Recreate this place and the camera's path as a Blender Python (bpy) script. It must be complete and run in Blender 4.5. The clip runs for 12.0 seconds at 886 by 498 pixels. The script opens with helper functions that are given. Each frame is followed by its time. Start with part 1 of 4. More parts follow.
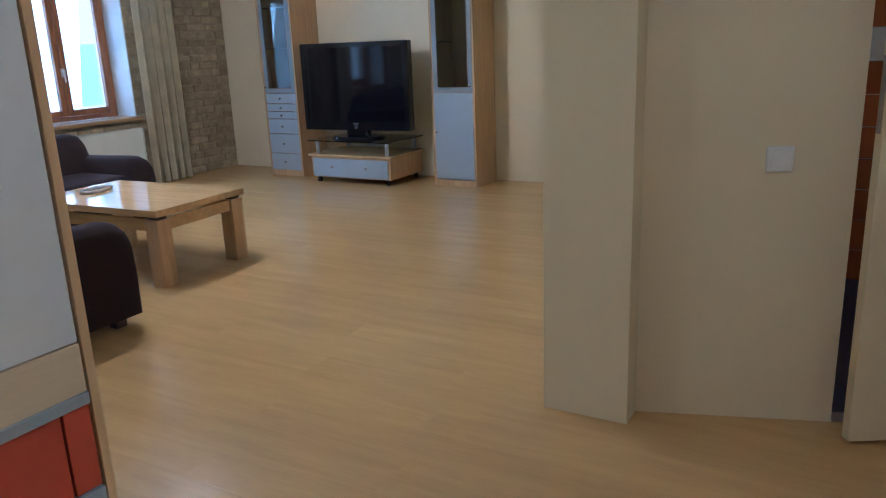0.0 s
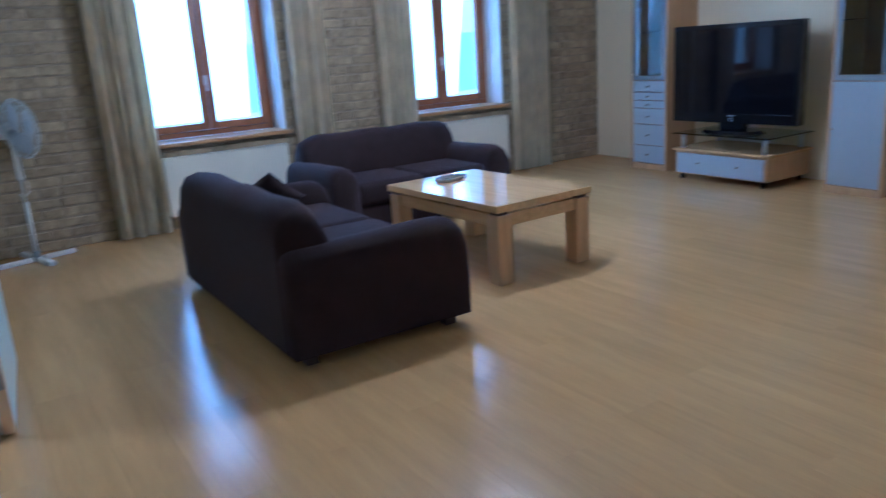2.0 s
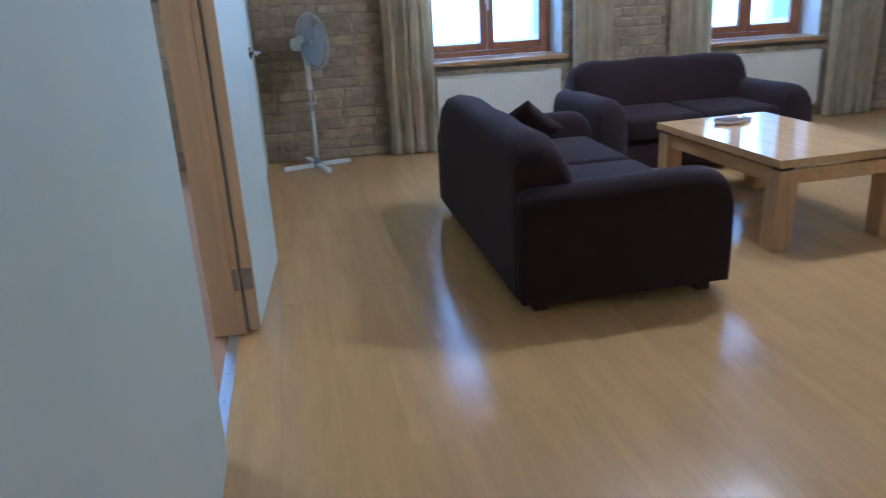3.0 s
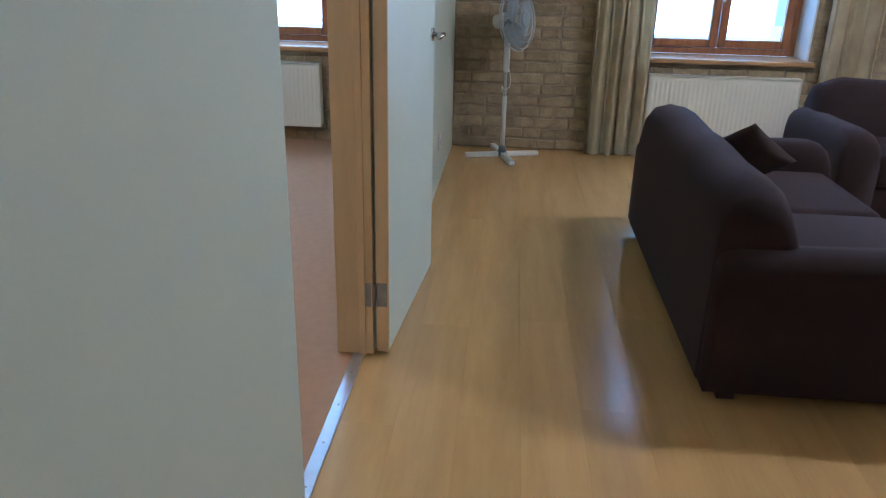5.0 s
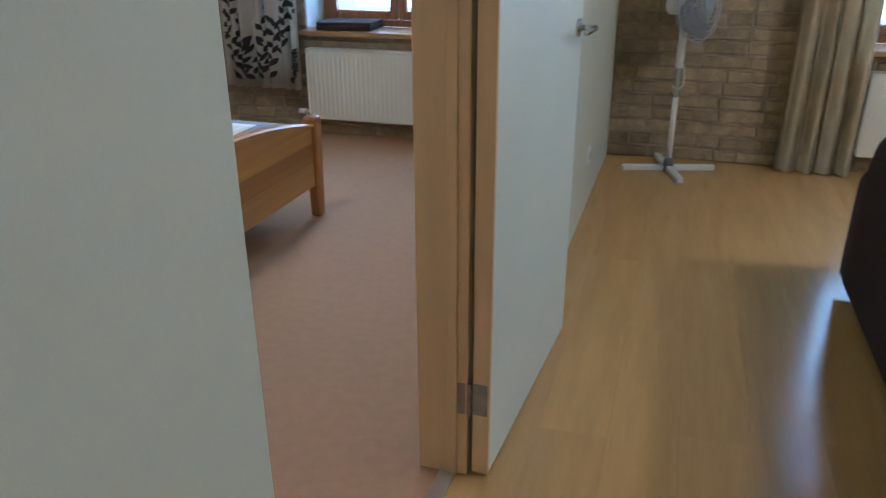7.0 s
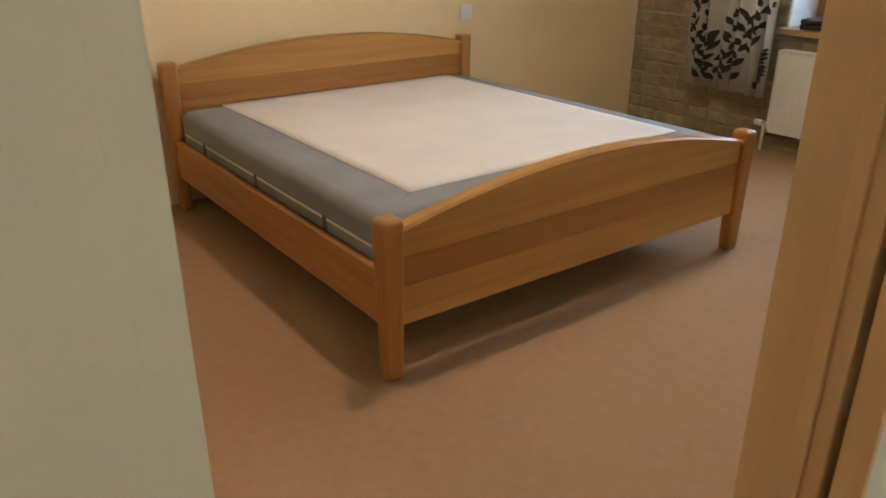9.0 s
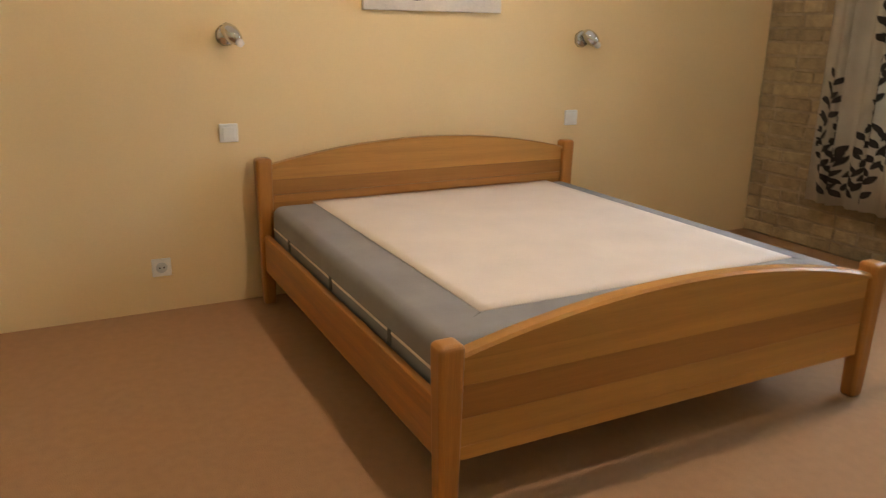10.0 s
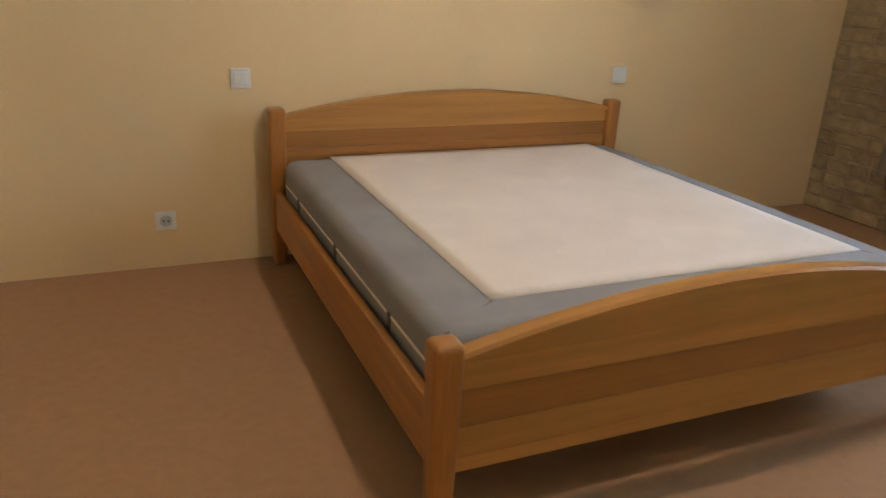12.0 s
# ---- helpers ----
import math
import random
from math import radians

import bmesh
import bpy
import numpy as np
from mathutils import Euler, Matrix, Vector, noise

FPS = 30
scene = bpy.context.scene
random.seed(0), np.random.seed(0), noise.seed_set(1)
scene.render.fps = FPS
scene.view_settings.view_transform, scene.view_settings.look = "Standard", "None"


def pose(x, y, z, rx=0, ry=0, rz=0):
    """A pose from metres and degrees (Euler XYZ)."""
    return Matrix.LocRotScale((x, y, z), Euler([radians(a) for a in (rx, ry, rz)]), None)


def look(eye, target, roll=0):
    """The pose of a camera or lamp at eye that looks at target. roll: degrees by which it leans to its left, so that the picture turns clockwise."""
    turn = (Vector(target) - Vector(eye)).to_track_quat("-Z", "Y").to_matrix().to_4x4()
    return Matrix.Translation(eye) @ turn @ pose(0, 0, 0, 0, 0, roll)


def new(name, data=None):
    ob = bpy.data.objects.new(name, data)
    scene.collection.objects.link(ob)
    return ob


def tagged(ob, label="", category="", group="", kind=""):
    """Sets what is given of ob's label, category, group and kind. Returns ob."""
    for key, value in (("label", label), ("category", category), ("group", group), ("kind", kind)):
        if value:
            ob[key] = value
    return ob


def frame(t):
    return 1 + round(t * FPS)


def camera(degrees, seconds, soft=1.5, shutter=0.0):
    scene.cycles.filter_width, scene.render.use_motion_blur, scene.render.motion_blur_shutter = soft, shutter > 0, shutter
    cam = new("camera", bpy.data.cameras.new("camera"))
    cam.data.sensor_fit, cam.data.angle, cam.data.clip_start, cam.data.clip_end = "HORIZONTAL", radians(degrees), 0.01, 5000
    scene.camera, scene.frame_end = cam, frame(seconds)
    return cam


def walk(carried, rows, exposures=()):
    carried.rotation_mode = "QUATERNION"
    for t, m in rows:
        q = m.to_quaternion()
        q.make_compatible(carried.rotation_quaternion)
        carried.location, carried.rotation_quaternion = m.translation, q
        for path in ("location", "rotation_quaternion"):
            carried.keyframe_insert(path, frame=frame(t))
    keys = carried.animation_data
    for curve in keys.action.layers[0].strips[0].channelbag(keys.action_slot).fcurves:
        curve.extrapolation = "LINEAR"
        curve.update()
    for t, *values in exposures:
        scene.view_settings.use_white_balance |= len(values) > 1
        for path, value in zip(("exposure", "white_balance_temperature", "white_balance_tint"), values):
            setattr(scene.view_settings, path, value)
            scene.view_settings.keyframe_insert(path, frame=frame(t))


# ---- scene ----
cam = camera(60.95, 12.0, soft=1.2, shutter=0.35)
PATH = [
    (0, (0.947, 0.183, 1.292), (2.618, 1.147, 0.765), -2.3),
    (0.5, (0.983, 0.199, 1.297), (2.643, 1.184, 0.775), -2.2),
    (1, (1.085, 0.268, 1.295), (2.663, 1.401, 0.819), -2.5),
    (1.5, (1.242, 0.367, 1.283), (2.653, 1.703, 0.811), -3.7),
    (2, (1.341, 0.406, 1.309), (2.366, 2.042, 0.789), -3.8),
    (2.5, (1.490, 0.460, 1.310), (2.142, 2.257, 0.717), -2.9),
    (3, (1.566, 0.582, 1.298), (1.901, 2.438, 0.633), -3.1),
    (3.5, (1.611, 0.715, 1.303), (1.751, 2.598, 0.643), -1.4),
    (3.7, (1.617, 0.764, 1.305), (1.695, 2.651, 0.646), -0.5),
    (5.3, (1.706, 1.248, 1.346), (1.534, 3.1, 0.611), 1.0),
    (5.5, (1.691, 1.354, 1.298), (1.529, 3.208, 0.567), 0.0),
    (6, (1.694, 1.556, 1.31), (1.387, 3.386, 0.563), -0.2),
    (6.5, (1.721, 1.74, 1.31), (1.301, 3.561, 0.598), -0.0),
    (7, (1.675, 1.941, 1.301), (1.126, 3.7, 0.525), -0.2),
    (9, (1.647, 2.49, 1.216), (0.163, 3.578, 0.433), -0.0),
    (9.2, (1.616, 2.525, 1.247), (0.08, 3.589, 0.533), -0.6),
    (9.5, (1.586, 2.566, 1.222), (-0.012, 3.588, 0.591), -1.2),
    (9.7, (1.553, 2.611, 1.239), (-0.086, 3.583, 0.631), -0.6),
    (10, (1.544, 2.694, 1.236), (-0.164, 3.573, 0.677), 0.9),
    (10.5, (1.511, 2.791, 1.224), (-0.245, 3.54, 0.628), 1.4),
    (11, (1.477, 2.862, 1.213), (-0.218, 3.667, 0.521), 2.7),
    (11.2, (1.471, 2.873, 1.219), (-0.199, 3.71, 0.506), 2.8),
    (11.5, (1.427, 2.893, 1.206), (-0.235, 3.747, 0.493), 3.1),
    (12, (1.323, 2.906, 1.225), (-0.395, 3.662, 0.536), 2.7),
]
walk(cam, [(t, look(eye, target, roll)) for t, eye, target, roll in PATH],
     exposures=[(0.0, -0.53, 4220, 10), (1.0, -0.58, 4080, 10), (2.0, -0.60, 3700, 11), (2.5, -0.58, 3820, 11), (3.5, -0.55, 4100, 11), (5.5, -0.59, 4420, 10),
                (7.0, -0.75, 4550, 10), (9.0, -0.68, 6150, 13), (10.0, -0.72, 6950, 18), (11.0, -0.79, 6600, 18), (12.0, -0.84, 6150, 15)])

# ---- plan, in metres ----
X_BED, X_PB, X_PL, X_TV = -1.86, 1.137, 1.245, 7.45      # headboard wall, partition faces, television wall
Y_WIN, Y_SOUTH, Y_HALL = 6.68, 1.13, 0.66                # brick face, living south wall, hall cabinet front
DOOR_A, DOOR_B, H = 2.60, 3.46, 2.90
WINDOWS = [(-0.77, 0.37), (2.62, 3.76), (5.00, 6.13)]
W_LOW, W_HIGH, W_DEPTH = 0.70, 2.50, 0.28

# ---- light ----
world = bpy.data.worlds.new("overcast")
scene.world = world
world.use_nodes = True
wn = world.node_tree
sky = wn.nodes.new("ShaderNodeTexSky")
sky.sky_type, sky.sun_disc = "NISHITA", False
sky.sun_elevation, sky.sun_rotation = radians(50), radians(20)
wn.nodes["Background"].inputs["Strength"].default_value = 0.15
wn.links.new(sky.outputs["Color"], wn.nodes["Background"].inputs["Color"])
sun = new("sun", bpy.data.lights.new("sun", "SUN"))
sun.data.energy, sun.data.angle, sun.data.color = 1.0, radians(20), (1, 0.96, 0.9)
sun.matrix_world = look((2, 2, 20), (0.6, 4.2, 0))
WINDOW_WATTS = (106.0, 47.0, 47.0)
for (a, b), watts in zip(WINDOWS, WINDOW_WATTS):
    lamp = new("window_daylight", bpy.data.lights.new("window_daylight", "AREA"))
    lamp.data.shape, lamp.data.size, lamp.data.size_y = "RECTANGLE", b - a - 0.1, 1.7
    lamp.data.energy, lamp.data.color = watts, (0.62, 0.82, 1.0)
    lamp.matrix_world = look(((a + b) / 2, Y_WIN + 0.62, 1.62), ((a + b) / 2, 0.0, 0.2))


# ---- materials ----
def material(name, color, rough=0.6, metal=0.0, scale=6.0, vary=0.12, fine=90.0, bump=0.15, stretch=(1, 1, 1), random="", spread=0.2,
             second=None, coat=0.0, height=0.002):
    m = bpy.data.materials.new(name)
    m.use_nodes = True
    t = m.node_tree
    n, link = t.nodes, t.links.new
    p = n["Principled BSDF"]
    p.inputs["Roughness"].default_value, p.inputs["Metallic"].default_value = rough, metal
    p.inputs["Coat Weight"].default_value = coat
    p.inputs["Coat Roughness"].default_value = 0.12
    co, mp = n.new("ShaderNodeTexCoord"), n.new("ShaderNodeMapping")
    mp.inputs["Scale"].default_value = stretch
    link(co.outputs["Object"], mp.inputs["Vector"])
    big, small = n.new("ShaderNodeTexNoise"), n.new("ShaderNodeTexNoise")
    for tex, s, d in ((big, scale, 4), (small, fine, 3)):
        tex.noise_dimensions = "4D"
        tex.inputs["Scale"].default_value, tex.inputs["Detail"].default_value = s, d
        link(mp.outputs["Vector"], tex.inputs["Vector"])
    ramp = n.new("ShaderNodeValToRGB")
    c2 = second or [c * (1 - 2 * vary) for c in color]
    hi = [min(1, c * (1 + vary)) for c in color]
    ramp.color_ramp.elements[0].position, ramp.color_ramp.elements[1].position = 0.32, 0.68
    ramp.color_ramp.elements[0].color, ramp.color_ramp.elements[1].color = (*c2, 1), (*hi, 1)
    mix = n.new("ShaderNodeMath")
    mix.operation = "MULTIPLY_ADD"
    mix.inputs[1].default_value = 0.3
    link(small.outputs["Fac"], mix.inputs[0])
    scaled = n.new("ShaderNodeMath")
    scaled.operation = "MULTIPLY"
    scaled.inputs[1].default_value = 0.7
    link(big.outputs["Fac"], scaled.inputs[0])
    link(scaled.outputs[0], mix.inputs[2])
    link(mix.outputs[0], ramp.inputs["Fac"])
    out = ramp.outputs["Color"]
    if random:
        src = n.new("ShaderNodeObjectInfo").outputs["Random"] if random == "object" else n.new("ShaderNodeNewGeometry").outputs["Random Per Island"]
        w = n.new("ShaderNodeMath")
        w.operation = "MULTIPLY"
        w.inputs[1].default_value = 37.0
        link(src, w.inputs[0])
        link(w.outputs[0], big.inputs["W"])
        link(w.outputs[0], small.inputs["W"])
        v = n.new("ShaderNodeMapRange")
        v.inputs["To Min"].default_value, v.inputs["To Max"].default_value = 1 - spread, 1 + spread
        link(src, v.inputs["Value"])
        hsv = n.new("ShaderNodeHueSaturation")
        link(v.outputs["Result"], hsv.inputs["Value"])
        link(out, hsv.inputs["Color"])
        out = hsv.outputs["Color"]
    link(out, p.inputs["Base Color"])
    if bump:
        b = n.new("ShaderNodeBump")
        b.inputs["Strength"].default_value, b.inputs["Distance"].default_value = bump, height
        link(small.outputs["Fac"], b.inputs["Height"])
        link(b.outputs["Normal"], p.inputs["Normal"])
    r = n.new("ShaderNodeMapRange")
    r.inputs["To Min"].default_value, r.inputs["To Max"].default_value = max(0.02, rough * 0.85), min(1, rough * 1.15)
    link(big.outputs["Fac"], r.inputs["Value"])
    link(r.outputs["Result"], p.inputs["Roughness"])
    return m


def glass(name, tint=(1, 1, 1), rough=0.0):
    m = bpy.data.materials.new(name)
    m.use_nodes = True
    p = m.node_tree.nodes["Principled BSDF"]
    p.inputs["Base Color"].default_value = (*tint, 1)
    p.inputs["Transmission Weight"].default_value, p.inputs["Roughness"].default_value, p.inputs["IOR"].default_value = 1.0, rough, 1.45
    return m


M_WALL = material("cream_paint", (0.76, 0.655, 0.43), 0.75, scale=1.3, vary=0.03, fine=160, bump=0.25)
M_PART = material("pale_paint", (0.60, 0.635, 0.515), 0.75, scale=1.3, vary=0.03, fine=320, bump=0.18)
M_BEDW = material("yellow_paint", (0.82, 0.63, 0.35), 0.8, scale=1.5, vary=0.03, fine=160, bump=0.3)
M_CEIL = material("ceiling_paint", (0.82, 0.80, 0.76), 0.8, scale=1, vary=0.02)
M_PLASTER = material("reveal_plaster", (0.74, 0.75, 0.74), 0.8, scale=5, vary=0.08, fine=60, bump=0.4)
M_MORTAR = material("mortar", (0.36, 0.29, 0.195), 0.95, scale=9, vary=0.2, fine=70, bump=0.8, height=0.006)
M_BRICK = material("limewashed_brick", (0.385, 0.30, 0.176), 0.9, scale=14, vary=0.16, fine=85, bump=0.9, random="object", spread=0.18,
                   second=(0.22, 0.172, 0.10), height=0.006)
M_BRICKS = material("limewashed_bricks", (0.385, 0.30, 0.176), 0.9, scale=14, vary=0.16, fine=85, bump=0.9, random="island", spread=0.18,
                    second=(0.22, 0.172, 0.10), height=0.006)
M_PLANK = material("beech_laminate", (0.58, 0.368, 0.138), 0.18, scale=2.4, vary=0.065, fine=11, bump=0.04, stretch=(7, 0.7, 1), random="object",
                   spread=0.035, height=0.0006)
M_SUB = material("plank_joint", (0.16, 0.09, 0.04), 0.8)
M_CARPET = material("salmon_carpet", (0.45, 0.268, 0.146), 0.98, scale=26, vary=0.045, fine=240, bump=0.9, height=0.004)
M_FRAME = material("pine_frame", (0.33, 0.135, 0.045), 0.38, scale=7, vary=0.2, fine=60, bump=0.15, stretch=(6, 6, 1))
M_SILL = material("oak_sill", (0.46, 0.27, 0.11), 0.3, scale=5, vary=0.2, fine=50, bump=0.15, stretch=(1, 8, 8))
M_BEECH = material("beech_veneer", (0.56, 0.35, 0.16), 0.42, scale=4, vary=0.12, fine=45, bump=0.08, stretch=(8, 8, 0.7))
M_BEECHX = material("beech_top", (0.60, 0.39, 0.17), 0.10, scale=4, vary=0.10, fine=45, bump=0.04, stretch=(8, 0.8, 8))
M_BED = material("alder_bed", (0.39, 0.168, 0.039), 0.34, scale=3, vary=0.14, fine=34, bump=0.08, stretch=(7, 0.35, 9), random="object", spread=0.12)
M_BED2 = material("pale_alder_bed", (0.53, 0.255, 0.062), 0.34, scale=3, vary=0.12, fine=34, bump=0.08, stretch=(7, 0.35, 9), random="object", spread=0.15)
M_BEDX = material("alder_rail", (0.45, 0.190, 0.042), 0.34, scale=3, vary=0.2, fine=34, bump=0.08, stretch=(0.45, 7, 9))
M_BEDZ = material("alder_post", (0.45, 0.190, 0.042), 0.34, scale=3, vary=0.15, fine=34, bump=0.08, stretch=(9, 9, 0.5))
M_JAMB = material("beech_jamb", (0.70, 0.48, 0.25), 0.45, scale=3, vary=0.05, fine=40, bump=0.08, stretch=(8, 8, 0.5))
M_DOOR = material("white_door", (0.67, 0.73, 0.63), 0.5, scale=2, vary=0.03, fine=120, bump=0.1)
M_WHITE = material("white_enamel", (0.80, 0.77, 0.66), 0.4, scale=3, vary=0.03)
M_PLASTIC = material("white_plastic", (0.80, 0.79, 0.76), 0.4, scale=8, vary=0.04)
M_SOFA = material("plum_fabric", (0.027, 0.016, 0.0155), 0.98, scale=9, vary=0.15, fine=420, bump=0.9, height=0.003)
M_CUSH = material("charcoal_fabric", (0.055, 0.037, 0.033), 0.98, scale=9, vary=0.2, fine=420, bump=0.9, height=0.003)
M_FOOT = material("dark_wood_foot", (0.05, 0.025, 0.015), 0.5)
M_GREY = material("silver_laminate", (0.38, 0.43, 0.49), 0.42, scale=3, vary=0.04)
M_DGREY = material("dark_silver_laminate", (0.24, 0.27, 0.30), 0.4, scale=3, vary=0.05)
M_ALU = material("aluminium", (0.62, 0.63, 0.64), 0.32, 0.9, scale=20, vary=0.05)
M_STEEL = material("chrome", (0.72, 0.72, 0.72), 0.16, 1.0, scale=20, vary=0.04, bump=0)
M_HINGE = material("brushed_hinge", (0.36, 0.34, 0.32), 0.45, 0.9, scale=40, vary=0.1)
M_BLACK = material("black_gloss", (0.010, 0.010, 0.012), 0.12, scale=3, vary=0.1, bump=0)
M_SCREEN = material("plasma_screen", (0.006, 0.006, 0.009), 0.05, scale=3, vary=0.05, bump=0)
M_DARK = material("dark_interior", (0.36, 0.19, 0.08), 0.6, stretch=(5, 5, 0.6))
M_CURT = material("linen_curtain", (0.78, 0.66, 0.43), 0.9, scale=7, vary=0.08, fine=300, bump=0.5)
M_CURTB = material("cream_print_cloth", (0.74, 0.68, 0.57), 0.9, scale=7, vary=0.08, fine=300, bump=0.5)
M_LEAF = material("black_leaf_print", (0.030, 0.024, 0.020), 0.9, scale=20, vary=0.2)
M_MAT = material("quilted_ticking", (0.83, 0.74, 0.66), 0.9, scale=5, vary=0.04, fine=240, bump=0.7, height=0.003)
M_MATG = material("grey_border_cloth", (0.30, 0.295, 0.30), 0.9, scale=6, vary=0.08, fine=300, bump=0.5)
M_SEAM = material("dark_seam_thread", (0.13, 0.125, 0.125), 0.9, scale=20, vary=0.1)
# Fan wire grey; also colours socket inserts, where it stands for recess shade.
M_GUARD = material("pale_grey_wire_recess_shade", (0.52, 0.56, 0.58), 0.45, scale=20, vary=0.05)
M_RED = material("red_laminate", (0.52, 0.075, 0.035), 0.4, scale=3, vary=0.04)
M_MAPLE = material("maple_laminate", (0.74, 0.61, 0.42), 0.5, scale=5, vary=0.06, stretch=(0.7, 6, 6))
M_PANEL = material("white_laminate", (0.80, 0.83, 0.88), 0.35, scale=2, vary=0.03)
M_TILE = material("orange_tile", (0.44, 0.13, 0.035), 0.2, scale=6, vary=0.1, random="object", spread=0.12, bump=0)
M_TILEW = material("white_tile_band", (0.7, 0.68, 0.64), 0.2, scale=6, vary=0.05, bump=0)
M_BATHF = material("blue_floor_tile", (0.03, 0.04, 0.09), 0.3, scale=6, vary=0.2)
M_GLASS, M_SMOKE = glass("window_glass"), glass("shelf_glass", (0.86, 0.95, 0.92))
M_PRINT = material("pale_print", (0.72, 0.66, 0.58), 0.6, scale=5, vary=0.1)
M_PRINTD = material("grey_print_mark", (0.30, 0.26, 0.24), 0.6, scale=14, vary=0.2)


for m, fuzz in ((M_SOFA, 0.12), (M_CUSH, 0.10)):
    q = m.node_tree.nodes["Principled BSDF"]
    q.inputs["Sheen Weight"].default_value, q.inputs["Sheen Roughness"].default_value = fuzz, 0.45
    q.inputs["Sheen Tint"].default_value = (0.75, 0.62, 0.68, 1)
for m in (M_SOFA, M_CUSH, M_CARPET):
    m.node_tree.nodes["Principled BSDF"].inputs["Specular IOR Level"].default_value = 0.15


# ---- mesh helpers ----
def part(name, bm, mat, parent=None, label="", smooth=False):
    me = bpy.data.meshes.new(name)
    bmesh.ops.recalc_face_normals(bm, faces=bm.faces[:])
    bm.to_mesh(me)
    bm.free()
    if smooth:
        me.polygons.foreach_set("use_smooth", [True] * len(me.polygons))
    for m in (mat if isinstance(mat, (list, tuple)) else [mat]):
        me.materials.append(m)
    ob = new(name, me)
    ob.parent = parent
    if label:
        ob["label"] = label
    return ob


def thing(name, loc, label, category, rz=0.0, group="", kind=""):
    ob = new(name)
    ob.matrix_basis = pose(*loc, 0, 0, rz)
    return tagged(ob, label, category, group, kind)


def cuboid(bm, lo, hi, bevel=0.0, seg=2, turn=None):
    c = [(a + b) / 2 for a, b in zip(lo, hi)]
    s = [abs(b - a) for a, b in zip(lo, hi)]
    m = Matrix.Translation(c) @ (turn or Matrix.Identity(4)) @ Matrix.Diagonal((*s, 1))
    got = bmesh.ops.create_cube(bm, size=1, matrix=m)["verts"]
    if bevel:
        edges = list({e for v in got for e in v.link_edges})
        bmesh.ops.bevel(bm, geom=edges, offset=min(bevel, min(s) * 0.49), segments=seg, profile=0.5, affect="EDGES")
    return bm


def rod(bm, a, b, r, r2=None, n=14):
    a, b = Vector(a), Vector(b)
    d = b - a
    m = Matrix.Translation((a + b) / 2) @ d.to_track_quat("Z", "Y").to_matrix().to_4x4()
    bmesh.ops.create_cone(bm, cap_ends=True, segments=n, radius1=r, radius2=r if r2 is None else r2, depth=d.length, matrix=m)
    return bm


def box(name, lo, hi, mat, parent=None, bevel=0.004, label="", seg=2, smooth=False, turn=None):
    return part(name, cuboid(bmesh.new(), lo, hi, bevel, seg, turn), mat, parent, label, smooth)


def structure(name, boxes, mat, label, category, bevel=0.0):
    bm = bmesh.new()
    for lo, hi in boxes:
        cuboid(bm, lo, hi, bevel)
    return tagged(part(name, bm, mat), label, category, kind="structure")


def ring(bm, r, tube, m, n=40, k=6):
    rows = []
    for i in range(n):
        a = 2 * math.pi * i / n
        rows.append([bm.verts.new(m @ Vector(((r + tube * math.cos(b)) * math.cos(a), (r + tube * math.cos(b)) * math.sin(a), tube * math.sin(b))))
                     for b in [2 * math.pi * j / k for j in range(k)]])
    for i in range(n):
        for j in range(k):
            p, q = rows[i], rows[(i + 1) % n]
            bm.faces.new((p[j], q[j], q[(j + 1) % k], p[(j + 1) % k]))


def turned(bm, outline, m, n=24):
    rows = [[bm.verts.new(m @ Vector((q * math.cos(2 * math.pi * k / n), q * math.sin(2 * math.pi * k / n), z))) for k in range(n)] if q else
            [bm.verts.new(m @ Vector((0, 0, z)))] for q, z in outline]
    for p, q in zip(rows, rows[1:]):
        for k in range(n):
            j = (k + 1) % n
            bm.faces.new([v for v in dict.fromkeys((p[k % len(p)], p[j % len(p)], q[j % len(q)], q[k % len(q)]))])


# ---- structure ----
TH = 0.45
segs, cuts = [], sorted(WINDOWS)
x = X_BED - 0.15
for a, b in cuts:
    segs.append(((x, Y_WIN + 0.0085, 0), (a, Y_WIN + TH, H)))
    segs.append(((a, Y_WIN + 0.0085, 0), (b, Y_WIN + TH, W_LOW - 0.035)))
    segs.append(((a, Y_WIN + 0.0085, W_HIGH), (b, Y_WIN + TH, H)))
    x = b
segs.append(((x, Y_WIN + 0.0085, 0), (X_TV + 0.15, Y_WIN + TH, H)))
wall_window = structure("wall_window", segs, M_MORTAR, "exposed limewashed brick outer wall with deep window openings", "wall")
structure("wall_television", [((X_TV, Y_SOUTH - 0.15, 0), (X_TV + 0.15, Y_WIN + 0.012, H))], M_WALL, "cream painted wall behind the television", "wall")
structure("wall_south", [((3.277, Y_SOUTH - 0.305, 0), (X_TV, Y_SOUTH, H))], M_WALL, "cream painted wall with a square projecting end", "wall")
structure("wall_partition", [((X_PB, Y_HALL + 0.35, 0), (X_PL, DOOR_A - 0.03, H)), ((X_PB, DOOR_A - 0.03, 2.06), (X_PL, DOOR_B + 0.05, H)),
                             ((X_PB, DOOR_B + 0.05, 0), (X_PL + 0.04, Y_WIN + 0.012, H))],
          M_PART, "pale painted partition between living room and bedroom", "wall")
structure("wall_headboard", [((X_BED - 0.15, 0.9, 0), (X_BED, Y_WIN + 0.012, H))], M_BEDW, "warm yellow painted bedroom wall", "wall")
structure("wall_bedroom_south", [((X_BED, 0.9, 0), (X_PB, 1.01, H))], M_BEDW, "yellow painted bedroom end wall", "wall")
